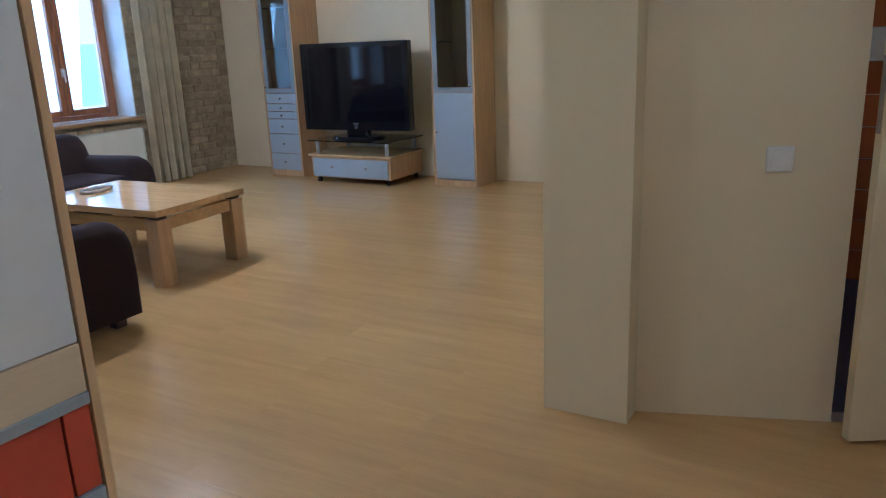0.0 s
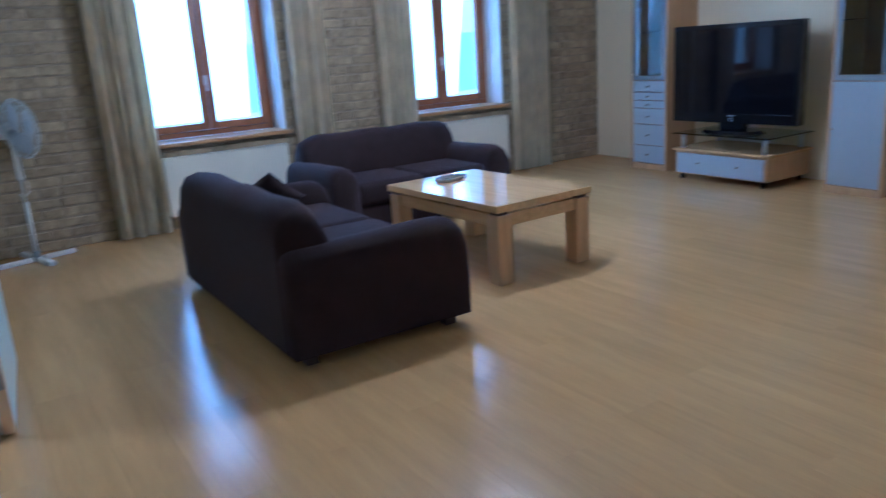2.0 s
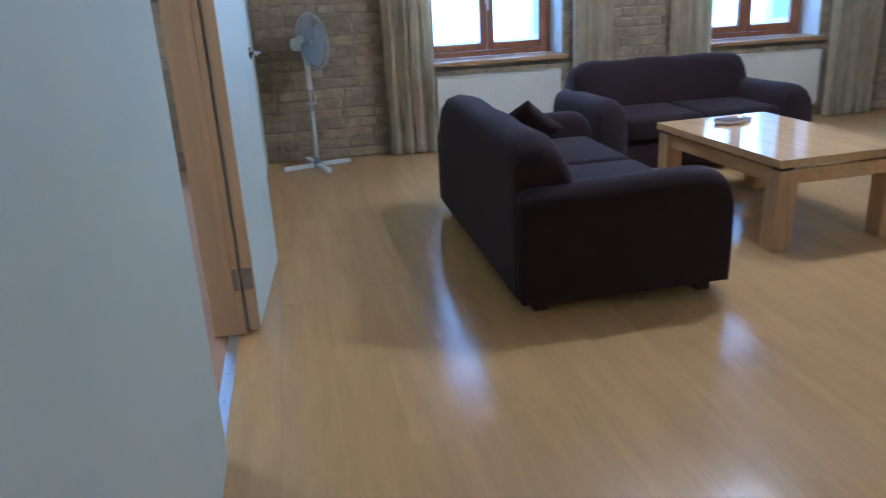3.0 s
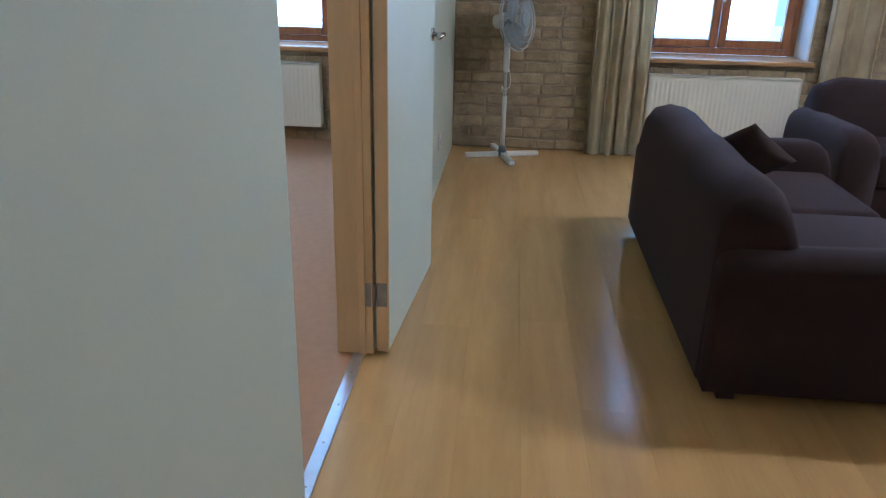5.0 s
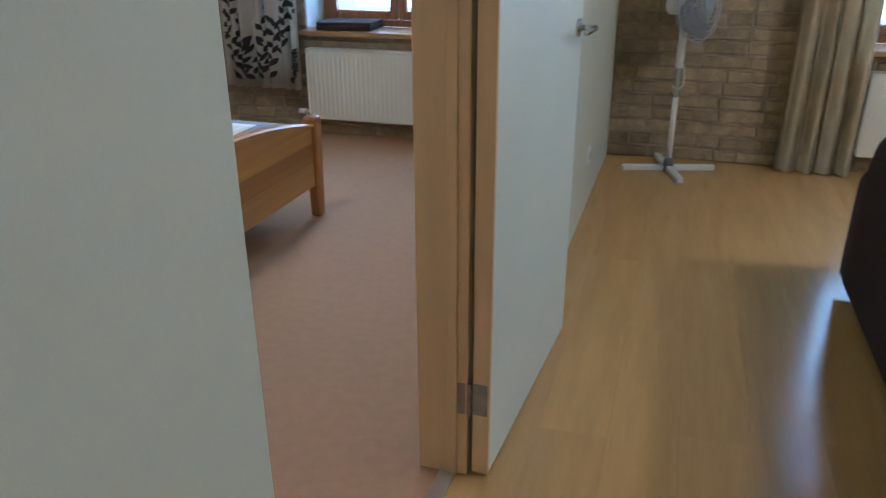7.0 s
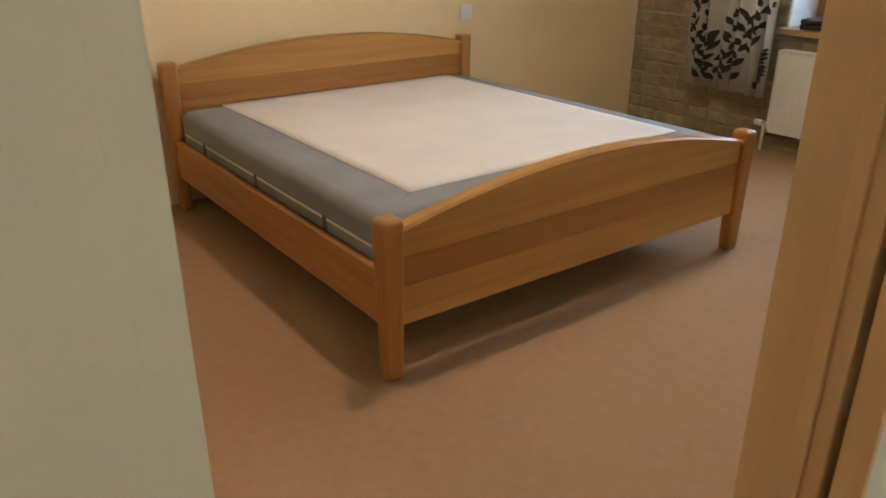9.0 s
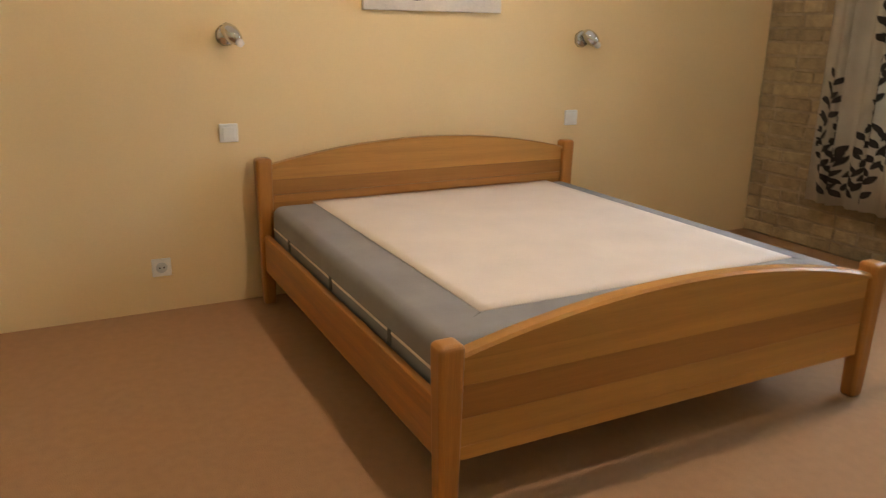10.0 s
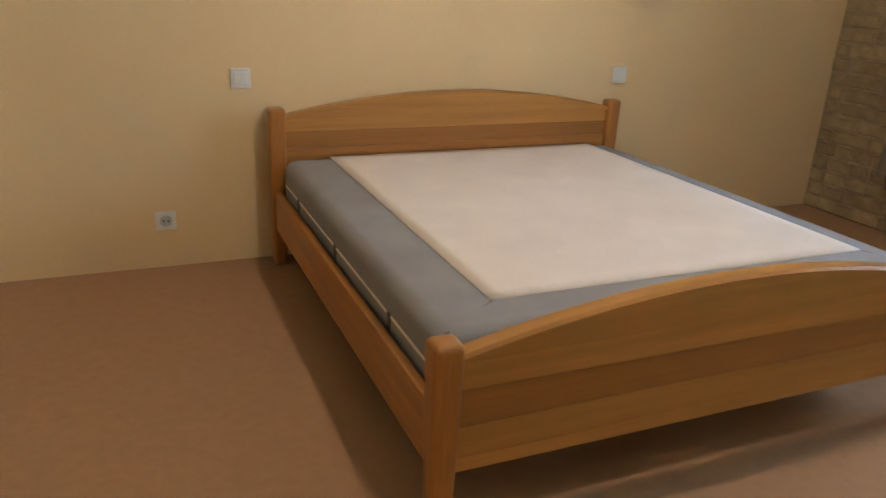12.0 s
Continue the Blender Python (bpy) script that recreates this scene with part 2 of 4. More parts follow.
structure("wall_hall", [((-0.75, 1.02, 0), (X_PB, 1.10, H)), ((-0.75, -1.35, 0), (-0.6, 1.02, H)), ((-0.6, -1.35, 0), (3.9, -1.2, H))],
          M_WALL, "cream painted hall walls", "wall")

# hall wall set at an angle, with the bathroom doorway
P0, P1 = Vector((3.384, 0.829, 0)), Vector((3.586, 0.213, 0))
along = (P1 - P0).normalized()
angle = math.degrees(math.atan2(along.y, along.x))


def angled(name, s0, s1, z0, z1, depth, mat, label, category):
    bm = bmesh.new()
    cuboid(bm, (s0, 0, z0), (s1, depth, z1))
    ob = tagged(part(name, bm, mat), label, category, kind="structure")
    ob.matrix_basis = pose(P0.x, P0.y, 0, 0, 0, angle)
    return ob


L1 = (P1 - P0).length
angled("wall_bathroom", 0.0, L1, 0, H, 0.10, M_WALL, "cream painted wall beside the bathroom door", "wall")
angled("wall_over_door", L1, L1 + 0.74, 2.06, H, 0.10, M_WALL, "cream wall over the bathroom door", "wall")
angled("wall_beyond_door", L1 + 0.74, L1 + 1.2, 0, H, 0.10, M_WALL, "cream wall past the bathroom door", "wall")
structure("bathroom_shell", [((5.3, -1.35, 0), (5.4, 0.82, H)), ((3.9, -1.35, 0), (5.3, -1.25, H))], M_TILEW, "white bathroom walls", "wall")
structure("bathroom_floor", [((3.662, -1.25, -0.04), (5.3, 0.82, 0.006))], M_BATHF, "dark blue bathroom floor", "floor")
structure("floor", [((-0.6, -1.2, -0.06), (X_TV, Y_WIN + 0.012, -0.012))], M_SUB, "beech laminate plank floor", "floor")
structure("carpet", [((X_BED, 1.01, -0.011), (1.19, Y_WIN + 0.012, 0.0))], M_CARPET, "salmon brown fitted bedroom carpet", "carpet")
structure("ceiling", [((X_BED - 0.15, -1.35, H), (X_TV + 0.15, Y_WIN + TH, H + 0.12))], M_CEIL, "white painted ceiling", "ceiling")
structure("threshold", [((1.190, DOOR_A + 0.002, 0.0), (1.232, DOOR_B - 0.002, 0.006))], M_ALU, "aluminium threshold strip in the bedroom doorway", "threshold", 0.002)


for k in range(4):
    bm = bmesh.new()
    rod(bm, (1.211, DOOR_A + 0.12 + 0.2 * k, 0.006), (1.211, DOOR_A + 0.12 + 0.2 * k, 0.0072), 0.0045, 0.003, 12)
    part("screw", bm, M_HINGE, bpy.data.objects["threshold"])


# ---- ceiling lamps, lit ----
def opal(name, strength):
    m = bpy.data.materials.new(name)
    m.use_nodes = True
    q = m.node_tree.nodes["Principled BSDF"]
    q.inputs["Base Color"].default_value = (0.9, 0.85, 0.75, 1)
    q.inputs["Emission Color"].default_value = (1.0, 0.81, 0.60, 1)
    q.inputs["Emission Strength"].default_value = strength
    return m


def ceiling_lamp(x, y, z, r, strength, label):
    l = thing("pendant_lamp", (x, y, H), label, "lamp")
    bm = bmesh.new()
    rod(bm, (0, 0, -0.03), (0, 0, 0.0), 0.05, 0.045, 24)
    part("rose", bm, M_PLASTIC, l, "", True)
    bm = bmesh.new()
    rod(bm, (0, 0, z - H + r), (0, 0, -0.03), 0.004, n=8)
    part("cord", bm, M_PLASTIC, l, "", True)
    bm = bmesh.new()
    bmesh.ops.create_uvsphere(bm, u_segments=24, v_segments=14, radius=r, matrix=Matrix.Translation((0, 0, z - H)))
    part("globe", bm, opal("opal_glass", strength), l, "glowing opal glass globe", True)
    # Unseen shade, added to keep lamp light off the ceiling and deepen floor shadows.
    bm = bmesh.new()
    d = z - H
    turned(bm, [(0.006, d + 2.2 * r), (0.03, d + 2.15 * r), (1.3 * r, d + 1.6 * r), (2.2 * r, d + 0.9 * r), (3.0 * r, d + 0.1 * r), (3.03 * r, d + 0.1 * r),
                (2.25 * r, d + 0.95 * r), (1.35 * r, d + 1.68 * r), (0.03, d + 2.25 * r), (0.006, d + 2.3 * r)], Matrix.Identity(4), 32)
    part("shade", bm, M_PLASTIC, l, "white shade, unseen, added to cut light to the ceiling and upper walls", True)


ceiling_lamp(4.15, 4.24, 2.40, 0.05, 1450.0, "lit pendant lamp over the coffee table, out of view, with an added shade")
ceiling_lamp(3.45, 4.34, 2.40, 0.05, 680.0, "lit pendant lamp over the seats, out of view, with an added shade")
ceiling_lamp(-0.15, 4.04, 2.42, 0.05, 980.0, "lit pendant lamp over the bed, out of view, with an added shade")
ceiling_lamp(1.70, -0.35, 2.60, 0.075, 145.0, "lit pendant lamp in the hall, out of view, with an added shade")
# Bathroom lamp is an added, unseen source that lifts the dark tiles.
ceiling_lamp(4.55, -0.45, 2.50, 0.075, 45.0, "unseen lit pendant lamp with shade, added to brighten the bathroom tiles")


# ---- windows ----
def window(i, a, b):
    root = new("window_%d" % i)
    root.matrix_basis = pose((a + b) / 2, Y_WIN + W_DEPTH, W_LOW)
    tagged(root, "brown wooden casement window with two leaves and a transom", "window", "street windows", "structure")
    w, h = (b - a) / 2, W_HIGH - W_LOW
    f = bmesh.new()
    cuboid(f, (-w, 0, 0), (-w + 0.055, 0.09, h), 0.006)
    cuboid(f, (w - 0.055, 0, 0), (w, 0.09, h), 0.006)
    cuboid(f, (-w + 0.055, 0, 0), (w - 0.055, 0.09, 0.045), 0.006)
    cuboid(f, (-w + 0.055, 0, h - 0.05), (w - 0.055, 0.09, h), 0.006)
    cuboid(f, (-w + 0.055, 0, 1.23), (w - 0.055, 0.09, 1.32), 0.006)
    part("window_frame", f, M_FRAME, root)
    for x0, x1 in ((-w + 0.058, -0.003), (0.003, w - 0.058)):
        for z0, z1 in ((0.048, 1.228), (1.323, h - 0.052)):
            r = 0.058
            s = bmesh.new()
            cuboid(s, (x0, -0.018, z0), (x0 + r, 0.04, z1), 0.008)
            cuboid(s, (x1 - r, -0.018, z0), (x1, 0.04, z1), 0.008)
            cuboid(s, (x0 + r, -0.018, z0), (x1 - r, 0.04, z0 + r), 0.008)
            cuboid(s, (x0 + r, -0.018, z1 - r), (x1 - r, 0.04, z1), 0.008)
            leaf = part("casement", s, M_FRAME, root)
            pane = box("pane", (x0 + r, 0.008, z0 + r), (x1 - r, 0.014, z1 - r), M_GLASS, leaf, 0)
            pane.visible_shadow = False
    hd = bmesh.new()
    cuboid(hd, (-0.014, -0.028, 0.42), (0.014, -0.018, 0.50), 0.003)
    cuboid(hd, (-0.009, -0.05, 0.47), (0.009, -0.028, 0.49), 0.003)
    cuboid(hd, (-0.009, -0.06, 0.37), (0.009, -0.048, 0.49), 0.004)
    part("window_handle", hd, M_PLASTIC, root, "white window handle")
    box("window_sill", (-w - 0.03, -W_DEPTH - 0.06, -0.034), (w + 0.03, 0, 0.0), M_SILL, root, 0.008, "varnished oak sill board")
    rv = bmesh.new()
    cuboid(rv, (-w, -W_DEPTH + 0.01, 0.002), (-w + 0.012, -0.002, h))
    cuboid(rv, (w - 0.012, -W_DEPTH + 0.01, 0.002), (w, -0.002, h))
    cuboid(rv, (-w + 0.012, -W_DEPTH + 0.01, h - 0.012), (w - 0.012, -0.002, h))
    part("reveal", rv, M_PLASTER, root, "white plastered reveal")


for i, (a, b) in enumerate(WINDOWS):
    window(i + 1, a, b)


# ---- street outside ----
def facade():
    m = bpy.data.materials.new("glowing_pale_facade")
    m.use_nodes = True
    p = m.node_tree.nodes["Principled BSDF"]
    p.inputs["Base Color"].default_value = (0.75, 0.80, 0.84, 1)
    # Emission gives the house front its overcast brightness; it also lights the rooms.
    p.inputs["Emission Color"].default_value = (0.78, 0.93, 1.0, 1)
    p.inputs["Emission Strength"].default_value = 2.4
    d = material("glowing_far_pane", (0.25, 0.36, 0.42), 0.2)
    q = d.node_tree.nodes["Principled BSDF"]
    # Far panes emit too, slightly dimmer and bluer than the wall.
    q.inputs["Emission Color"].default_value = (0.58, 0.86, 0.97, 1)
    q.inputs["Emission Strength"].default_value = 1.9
    root = thing("backdrop", (3, 22, -4), "pale house front across the street, made to glow in place of daylight", "backdrop", kind="structure")
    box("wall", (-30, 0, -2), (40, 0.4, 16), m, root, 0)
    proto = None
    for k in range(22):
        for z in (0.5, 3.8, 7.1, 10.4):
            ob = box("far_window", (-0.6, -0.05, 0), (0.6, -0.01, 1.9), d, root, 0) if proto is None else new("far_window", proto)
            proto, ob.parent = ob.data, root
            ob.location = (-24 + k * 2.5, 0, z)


facade()
tagged(box("ground", (-400, 7.4, -4.3), (400, 800, -4.05), material("wet_asphalt", (0.06, 0.06, 0.06), 0.8, scale=2), None, 0),
       "grey street ground outside the windows", "ground", kind="structure")


# ---- doors ----
def bedroom_door():
    fr = thing("door_frame", (0, 0, 0), "beech door frame of the bedroom doorway", "door frame", kind="structure")
    box("hinge_jamb", (X_PB - 0.004, DOOR_B, 0.001), (X_PL + 0.018, DOOR_B + 0.05, 2.06), M_JAMB, fr, 0.003)
    box("stop_bead", (X_PB + 0.075, DOOR_B - 0.012, 0.001), (X_PB + 0.10, DOOR_B, 2.03), M_JAMB, fr, 0.002)
    lock = box("lock_jamb", (X_PB - 0.004, DOOR_A - 0.03, 0.001), (X_PL - 0.0005, DOOR_A, 2.06), M_PART, fr, 0.0005, "pale painted lock jamb")
    box("strike_plate", (X_PL - 0.035, DOOR_A, 0.98), (X_PL - 0.012, DOOR_A + 0.002, 1.10), M_STEEL, lock, 0, "steel strike plate")
    box("head_jamb", (X_PB - 0.004, DOOR_A, 2.03), (X_PL + 0.022, DOOR_B, 2.06), M_JAMB, fr, 0.003)
    d = thing("door_1", (X_PL + 0.030, DOOR_B + 0.006, 0.012), "white flush door with beech edges standing open against the partition", "door", -4.2, kind="structure")
    box("door_panel", (0.002, 0.012, 0), (0.042, 0.845, 2.02), M_DOOR, d, 0.002)
    box("lipping", (0.0, 0.0, 0), (0.043, 0.0115, 2.02), M_JAMB, d, 0.001, "beech edge lipping")
    h = bmesh.new()
    rod(h, (0.042, 0.775, 1.03), (0.050, 0.775, 1.03), 0.026, n=24)
    rod(h, (0.050, 0.775, 1.03), (0.095, 0.775, 1.03), 0.009)
    rod(h, (0.092, 0.782, 1.03), (0.092, 0.665, 1.03), 0.0095)
    part("door_handle", h, M_STEEL, d, "chrome lever handle", True)
    for z in (0.235, 1.75):
        hb = bmesh.new()
        cuboid(hb, (X_PL - 0.032, DOOR_B - 0.002, z - 0.045), (X_PL + 0.012, DOOR_B - 0.0002, z + 0.045), 0.006)
        cuboid(hb, (X_PL + 0.030, DOOR_B + 0.0025, z - 0.045), (X_PL + 0.068, DOOR_B + 0.0055, z + 0.045), 0.006)
        rod(hb, (X_PL + 0.022, DOOR_B + 0.001, z - 0.045), (X_PL + 0.022, DOOR_B + 0.001, z + 0.045), 0.006)
        hg = part("hinge", hb, M_HINGE, fr, "dull steel butt hinge")


bedroom_door()


def bathroom_door():
    e = P0 + along * (L1 + 0.735)
    free = Vector((3.44, 0.157, 0))
    v = free - e
    d = thing("door_2", (e.x, e.y, 0.012), "cream flush bathroom door standing slightly ajar", "door", math.degrees(math.atan2(v.y, v.x)), kind="structure")
    n = v.length
    box("door_panel", (0, -0.04, 0), (n, 0, 2.03), M_WALL, d, 0.003)
    box("latch_plate", (n, -0.034, 0.98), (n + 0.002, -0.012, 1.20), M_HINGE, d, 0, "dark steel lock plate")


bathroom_door()
bt = thing("tiled_wall", (0, 0, 0), "orange brown glazed wall tiles with a white band", "wall tiles", kind="structure")
tw, thh = 0.245, 0.16
proto = {}
for k in range(9):
    for j in range(13):
        band = j == 7
        key = band
        if key not in proto:
            proto[key] = cuboid(bmesh.new(), (0, 0.002, 0.002), (0.012, tw - 0.002, thh - 0.002), 0.002, 1)
            ob = part("tile", proto[key], M_TILEW if band else M_TILE, bt)
            proto[key] = ob.data
        else:
            ob = new("tile", proto[key])
            ob.parent = bt
        ob.location = (5.287, -1.25 + k * tw * 0.93, 0.006 + j * thh)


st = angled("bathroom_threshold", L1 + 0.002, L1 + 0.73, 0.001, 0.012, 0.05, M_ALU, "aluminium threshold strip at the bathroom door", "threshold")


# ---- hall cabinet ----
def hall_cabinet():
    c = thing("hall_cabinet", (0, 0, 0), "tall hall cabinet with white upper doors, maple band and red fronts", "cabinet")
    x0, x1, y = 0.10, 1.2510, Y_HALL
    box("body", (x0, y + 0.02, 0.0), (x1, y + 0.345, 2.4), M_PANEL, c)
    box("end_panel", (x1 + 0.0005, y - 0.002, 0.0), (x1 + 0.008, y + 0.35, 2.4), M_JAMB, c, 0.0006, "beech edge panel")
    box("upper_door", (x0, y, ZC[0]), (x1 - 0.001, y + 0.018, 2.38), M_PANEL, c, 0.0006, "white upper door")
    box("band", (x0, y - 0.001, ZC[1]), (x1 - 0.001, y + 0.018, ZC[0] - 0.001), M_MAPLE, c, 0.0006, "pale maple band")
    box("rail", (x0, y - 0.003, ZC[2]), (x1 - 0.001, y + 0.018, ZC[1]), M_GREY, c, 0.0006, "grey grip rail")
    for a, b in ((x0, 0.62), (0.623, 1.2270), (1.2290, x1 - 0.001)):
        box("red_front", (a, y, ZC[3]), (b, y + 0.018, ZC[2] - 0.001), M_RED, c, 0.0006, "red laminate front")
    box("lower_rail", (x0, y - 0.003, ZC[3] - 0.03), (x1 - 0.001, y + 0.018, ZC[3] - 0.001), M_GREY, c, 0.0006, "grey grip rail")
    for a, b in ((x0, 0.66), (0.663, x1 - 0.001)):
        box("lower_front", (a, y, 0.08), (b, y + 0.018, ZC[3] - 0.031), M_RED, c, 0.0006, "red laminate front")


ZC = (1.098, 1.060, 1.051, 0.984)
hall_cabinet()


def switch(name, x, y, z, rz, label, socket=False):
    s = thing(name, (x, y, z), label, "light switch" if not socket else "socket", rz)
    box("plate", (0, -0.041, -0.041), (0.010, 0.041, 0.041), M_PLASTIC, s, 0.004)
    if socket:
        # Raised disc: its grey paints the recess shade, black dots the pin holes.
        b = bmesh.new()
        rod(b, (0.0101, 0, 0), (0.013, 0, 0), 0.024, 0.021, 24)
        part("insert", b, M_GUARD, s, "round insert, grey standing in for the shade of a recess")
        for dy in (-0.009, 0.009):
            b = bmesh.new()
            rod(b, (0.0131, dy, 0), (0.0136, dy, 0), 0.0036)
            part("pin_hole", b, M_BLACK, s)
    else:
        box("rocker", (0.0101, -0.027, -0.027), (0.015, 0.027, 0.027), M_PLASTIC, s, 0.003)


switch("light_switch", X_BED, 3.37, 0.785, 0, "white square light switch beside the bed head")
switch("light_switch", X_BED, 5.22, 0.785, 0, "white square light switch near the window side of the bed")
switch("wall_socket", X_BED, 3.04, 0.205, 0, "white wall socket low on the yellow wall", True)
sp = P0 + along * 0.42
switch("light_switch", sp.x, sp.y, 0.90, angle + 270, "white light switch beside the bathroom door")
switch("wall_socket", X_PL + 0.04, 5.6, 0.28, 0, "white socket on the pale partition", True)


# ---- living room ----
def sofa(name, loc, rz, length, label, depth):
    s = thing(name, loc, label, "sofa", rz, "plum sofas")
    d, a = depth, 0.20
    box("base", (0.03, a * 0.6, 0.055), (d - 0.05, length - a * 0.6, 0.25), M_SOFA, s, 0.03, smooth=True)
    bm = bmesh.new()
    prof = [(0.0, 0.06), (0.0, 0.54), (0.012, 0.63), (0.05, 0.69), (0.11, 0.708), (0.18, 0.695), (0.225, 0.655), (0.262, 0.58), (0.305, 0.42), (0.335, 0.20), (0.335, 0.06)]
    ends = (0.085, 0.10, 0.13, 0.18, 0.24)
    ys = list(ends) + [0.24 + (length - 0.48) * k / 8 for k in range(1, 8)] + [length - e for e in reversed(ends)]
    rows = []
    for j, yy in enumerate(ys):
        e = {0: 0.74, 1: 0.86, 2: 0.935, 3: 0.985}.get(min(j, len(ys) - 1 - j), 1.0)
        sag = 0.006 * math.sin(j * 1.9)
        rows.append([bm.verts.new((px if px < 0.12 else 0.12 + (px - 0.12) * e, yy, pz if pz < 0.3 else pz * (e * 0.55 + 0.45) + sag)) for px, pz in prof])
    for p, q in zip(rows, rows[1:]):
        for k in range(len(prof) - 1):
            bm.faces.new((p[k], p[k + 1], q[k + 1], q[k]))
    bm.faces.new(rows[0])
    bm.faces.new(rows[-1][::-1])
    part("backrest", bm, M_SOFA, s, smooth=True)
    for y0 in (0, length - a):
        bm = bmesh.new()
        prof2 = [(0.0, 0.06), (-0.004, 0.25), (0.0, 0.42), (0.008, 0.475), (0.028, 0.508), (0.06, 0.524), (0.10, 0.529), (0.14, 0.524), (0.174, 0.505), (0.194, 0.47), (0.20, 0.41), (0.20, 0.06)]
        rr = []
        for xx, e in ((0.004, 0.90), (0.02, 0.955), (0.06, 0.985), (0.20, 0.99), (0.45, 1.0), (0.70, 1.02), (d - 0.09, 1.015), (d - 0.04, 0.98), (d - 0.012, 0.92), (d, 0.84)):
            rr.append([bm.verts.new((xx, y0 + py, pz if pz < 0.3 else 0.06 + (pz - 0.06) * e)) for py, pz in prof2])
        for p, q in zip(rr, rr[1:]):
            for k in range(len(prof2) - 1):
                bm.faces.new((p[k], p[k + 1], q[k + 1], q[k]))
        bm.faces.new(rr[0])
        bm.faces.new(rr[-1][::-1])
        part("armrest", bm, M_SOFA, s, smooth=True)
    w = (length - 2 * a) / 2
    for k in range(2):
        box("seat_cushion", (0.29, a + k * w + 0.003, 0.24), (d - 0.03, a + (k + 1) * w - 0.003, 0.41), M_SOFA, s, 0.045, seg=4, smooth=True)
    for fx in (0.07, d - 0.11):
        for fy in (0.06, length - 0.12):
            box("foot", (fx, fy, 0), (fx + 0.06, fy + 0.06, 0.065), M_FOOT, s, 0.004)
    return s


sofa("sofa", (2.358, 3.255, 0), 0, 1.73, "dark plum fabric sofa with rounded arms, its back to the partition", 0.905)
sofa("sofa", (3.43, 5.97, 0), -90, 1.52, "dark plum fabric sofa standing under the window", 0.88)


def cushion():
    c = thing("cushion", (2.79, 4.58, 0.40), "small charcoal cushion leaning in the sofa corner", "cushion", 18)
    bm = bmesh.new()
    n = 14
    g = [[[None] * (n + 1) for _ in range(n + 1)] for _ in range(2)]
    for side in (0, 1):
        for i in range(n + 1):
            for j in range(n + 1):
                u, v = i / n * 2 - 1, j / n * 2 - 1
                edge = i in (0, n) or j in (0, n)
                if side and edge:
                    g[1][i][j] = g[0][i][j]
                    continue
                t = 0.075 * ((1 - u * u) * (1 - v * v)) ** 0.4
                k = 1 - 0.07 * (1 - abs(u * v))
                g[side][i][j] = bm.verts.new((u * 0.19 * k, (t if side else -t), v * 0.19 * k))
        for i in range(n):
            for j in range(n):
                bm.faces.new((g[side][i][j], g[side][i + 1][j], g[side][i + 1][j + 1], g[side][i][j + 1]))
    bmesh.ops.transform(bm, matrix=pose(0, 0, 0.12, 48, 36, 0) @ Matrix.Scale(0.80, 4), verts=bm.verts[:])
    part("cover", bm, M_CUSH, c, smooth=True)


cushion()


def coffee_table():
    t = thing("coffee_table", (4.035, 4.18, 0), "chunky beech coffee table with a raised square-edged top", "coffee table", 3.0)
    w, l = 0.362, 0.56
    box("tabletop", (-w, -l, 0.415), (w, l, 0.455), M_BEECHX, t, 0.004)
    bm = bmesh.new()
    cuboid(bm, (-w + 0.10, -l + 0.03, 0.325), (w - 0.10, -l + 0.055, 0.395), 0.003)
    part("apron", bm, M_BEECHX, t)
    box("apron", (-w + 0.10, l - 0.055, 0.325), (w - 0.10, l - 0.03, 0.395), M_BEECHX, t, 0.003)
    for s in (-1, 1):
        box("apron", (s * (w - 0.0425) - 0.0125, -l + 0.11, 0.325), (s * (w - 0.0425) + 0.0125, l - 0.11, 0.395), M_BEECHX, t, 0.003)
        for q in (-1, 1):
            cx, cy = s * (w - 0.06), q * (l - 0.06)
            leg = box("leg", (cx - 0.05, cy - 0.05, 0), (cx + 0.05, cy + 0.05, 0.395), M_BEECH, t, 0.005)
            box("spacer", (cx - 0.035, cy - 0.035, 0.395), (cx + 0.035, cy + 0.035, 0.415), M_FOOT, leg, 0)


coffee_table()
tr = thing("glass_dish", (4.02, 4.53, 0.455), "low glass dish with a metal rim on the coffee table", "dish", 20)
base, rim = bmesh.new(), bmesh.new()
for bm, levels in ((base, [(0.80, 0.001), (0.96, 0.001), (0.98, 0.002), (0.96, 0.003), (0.80, 0.003)]), (rim, [(0.98, 0.0), (1.0, 0.0), (1.07, 0.019), (1.06, 0.021), (1.03, 0.021), (0.985, 0.004)])):
    rows = []
    for q, z in levels:
        rows.append([bm.verts.new((math.copysign(abs(math.cos(a)) ** 0.6, math.cos(a)) * 0.115 * q, math.copysign(abs(math.sin(a)) ** 0.6, math.sin(a)) * 0.062 * q, z))
                     for a in [2 * math.pi * k / 40 for k in range(40)]])
    pairs = list(zip(rows, rows[1:])) + ([(rows[-1], rows[0])] if bm is rim else [])
    for p, q in pairs:
        for k in range(40):
            bm.faces.new((p[k], p[(k + 1) % 40], q[(k + 1) % 40], q[k]))
    if bm is base:
        bm.faces.new(rows[0])
        bm.faces.new(rows[-1][::-1])
part("bowl", base, M_SMOKE, tr, "clear glass bottom", True)
part("rim", rim, M_ALU, tr, "dull metal rim", True)


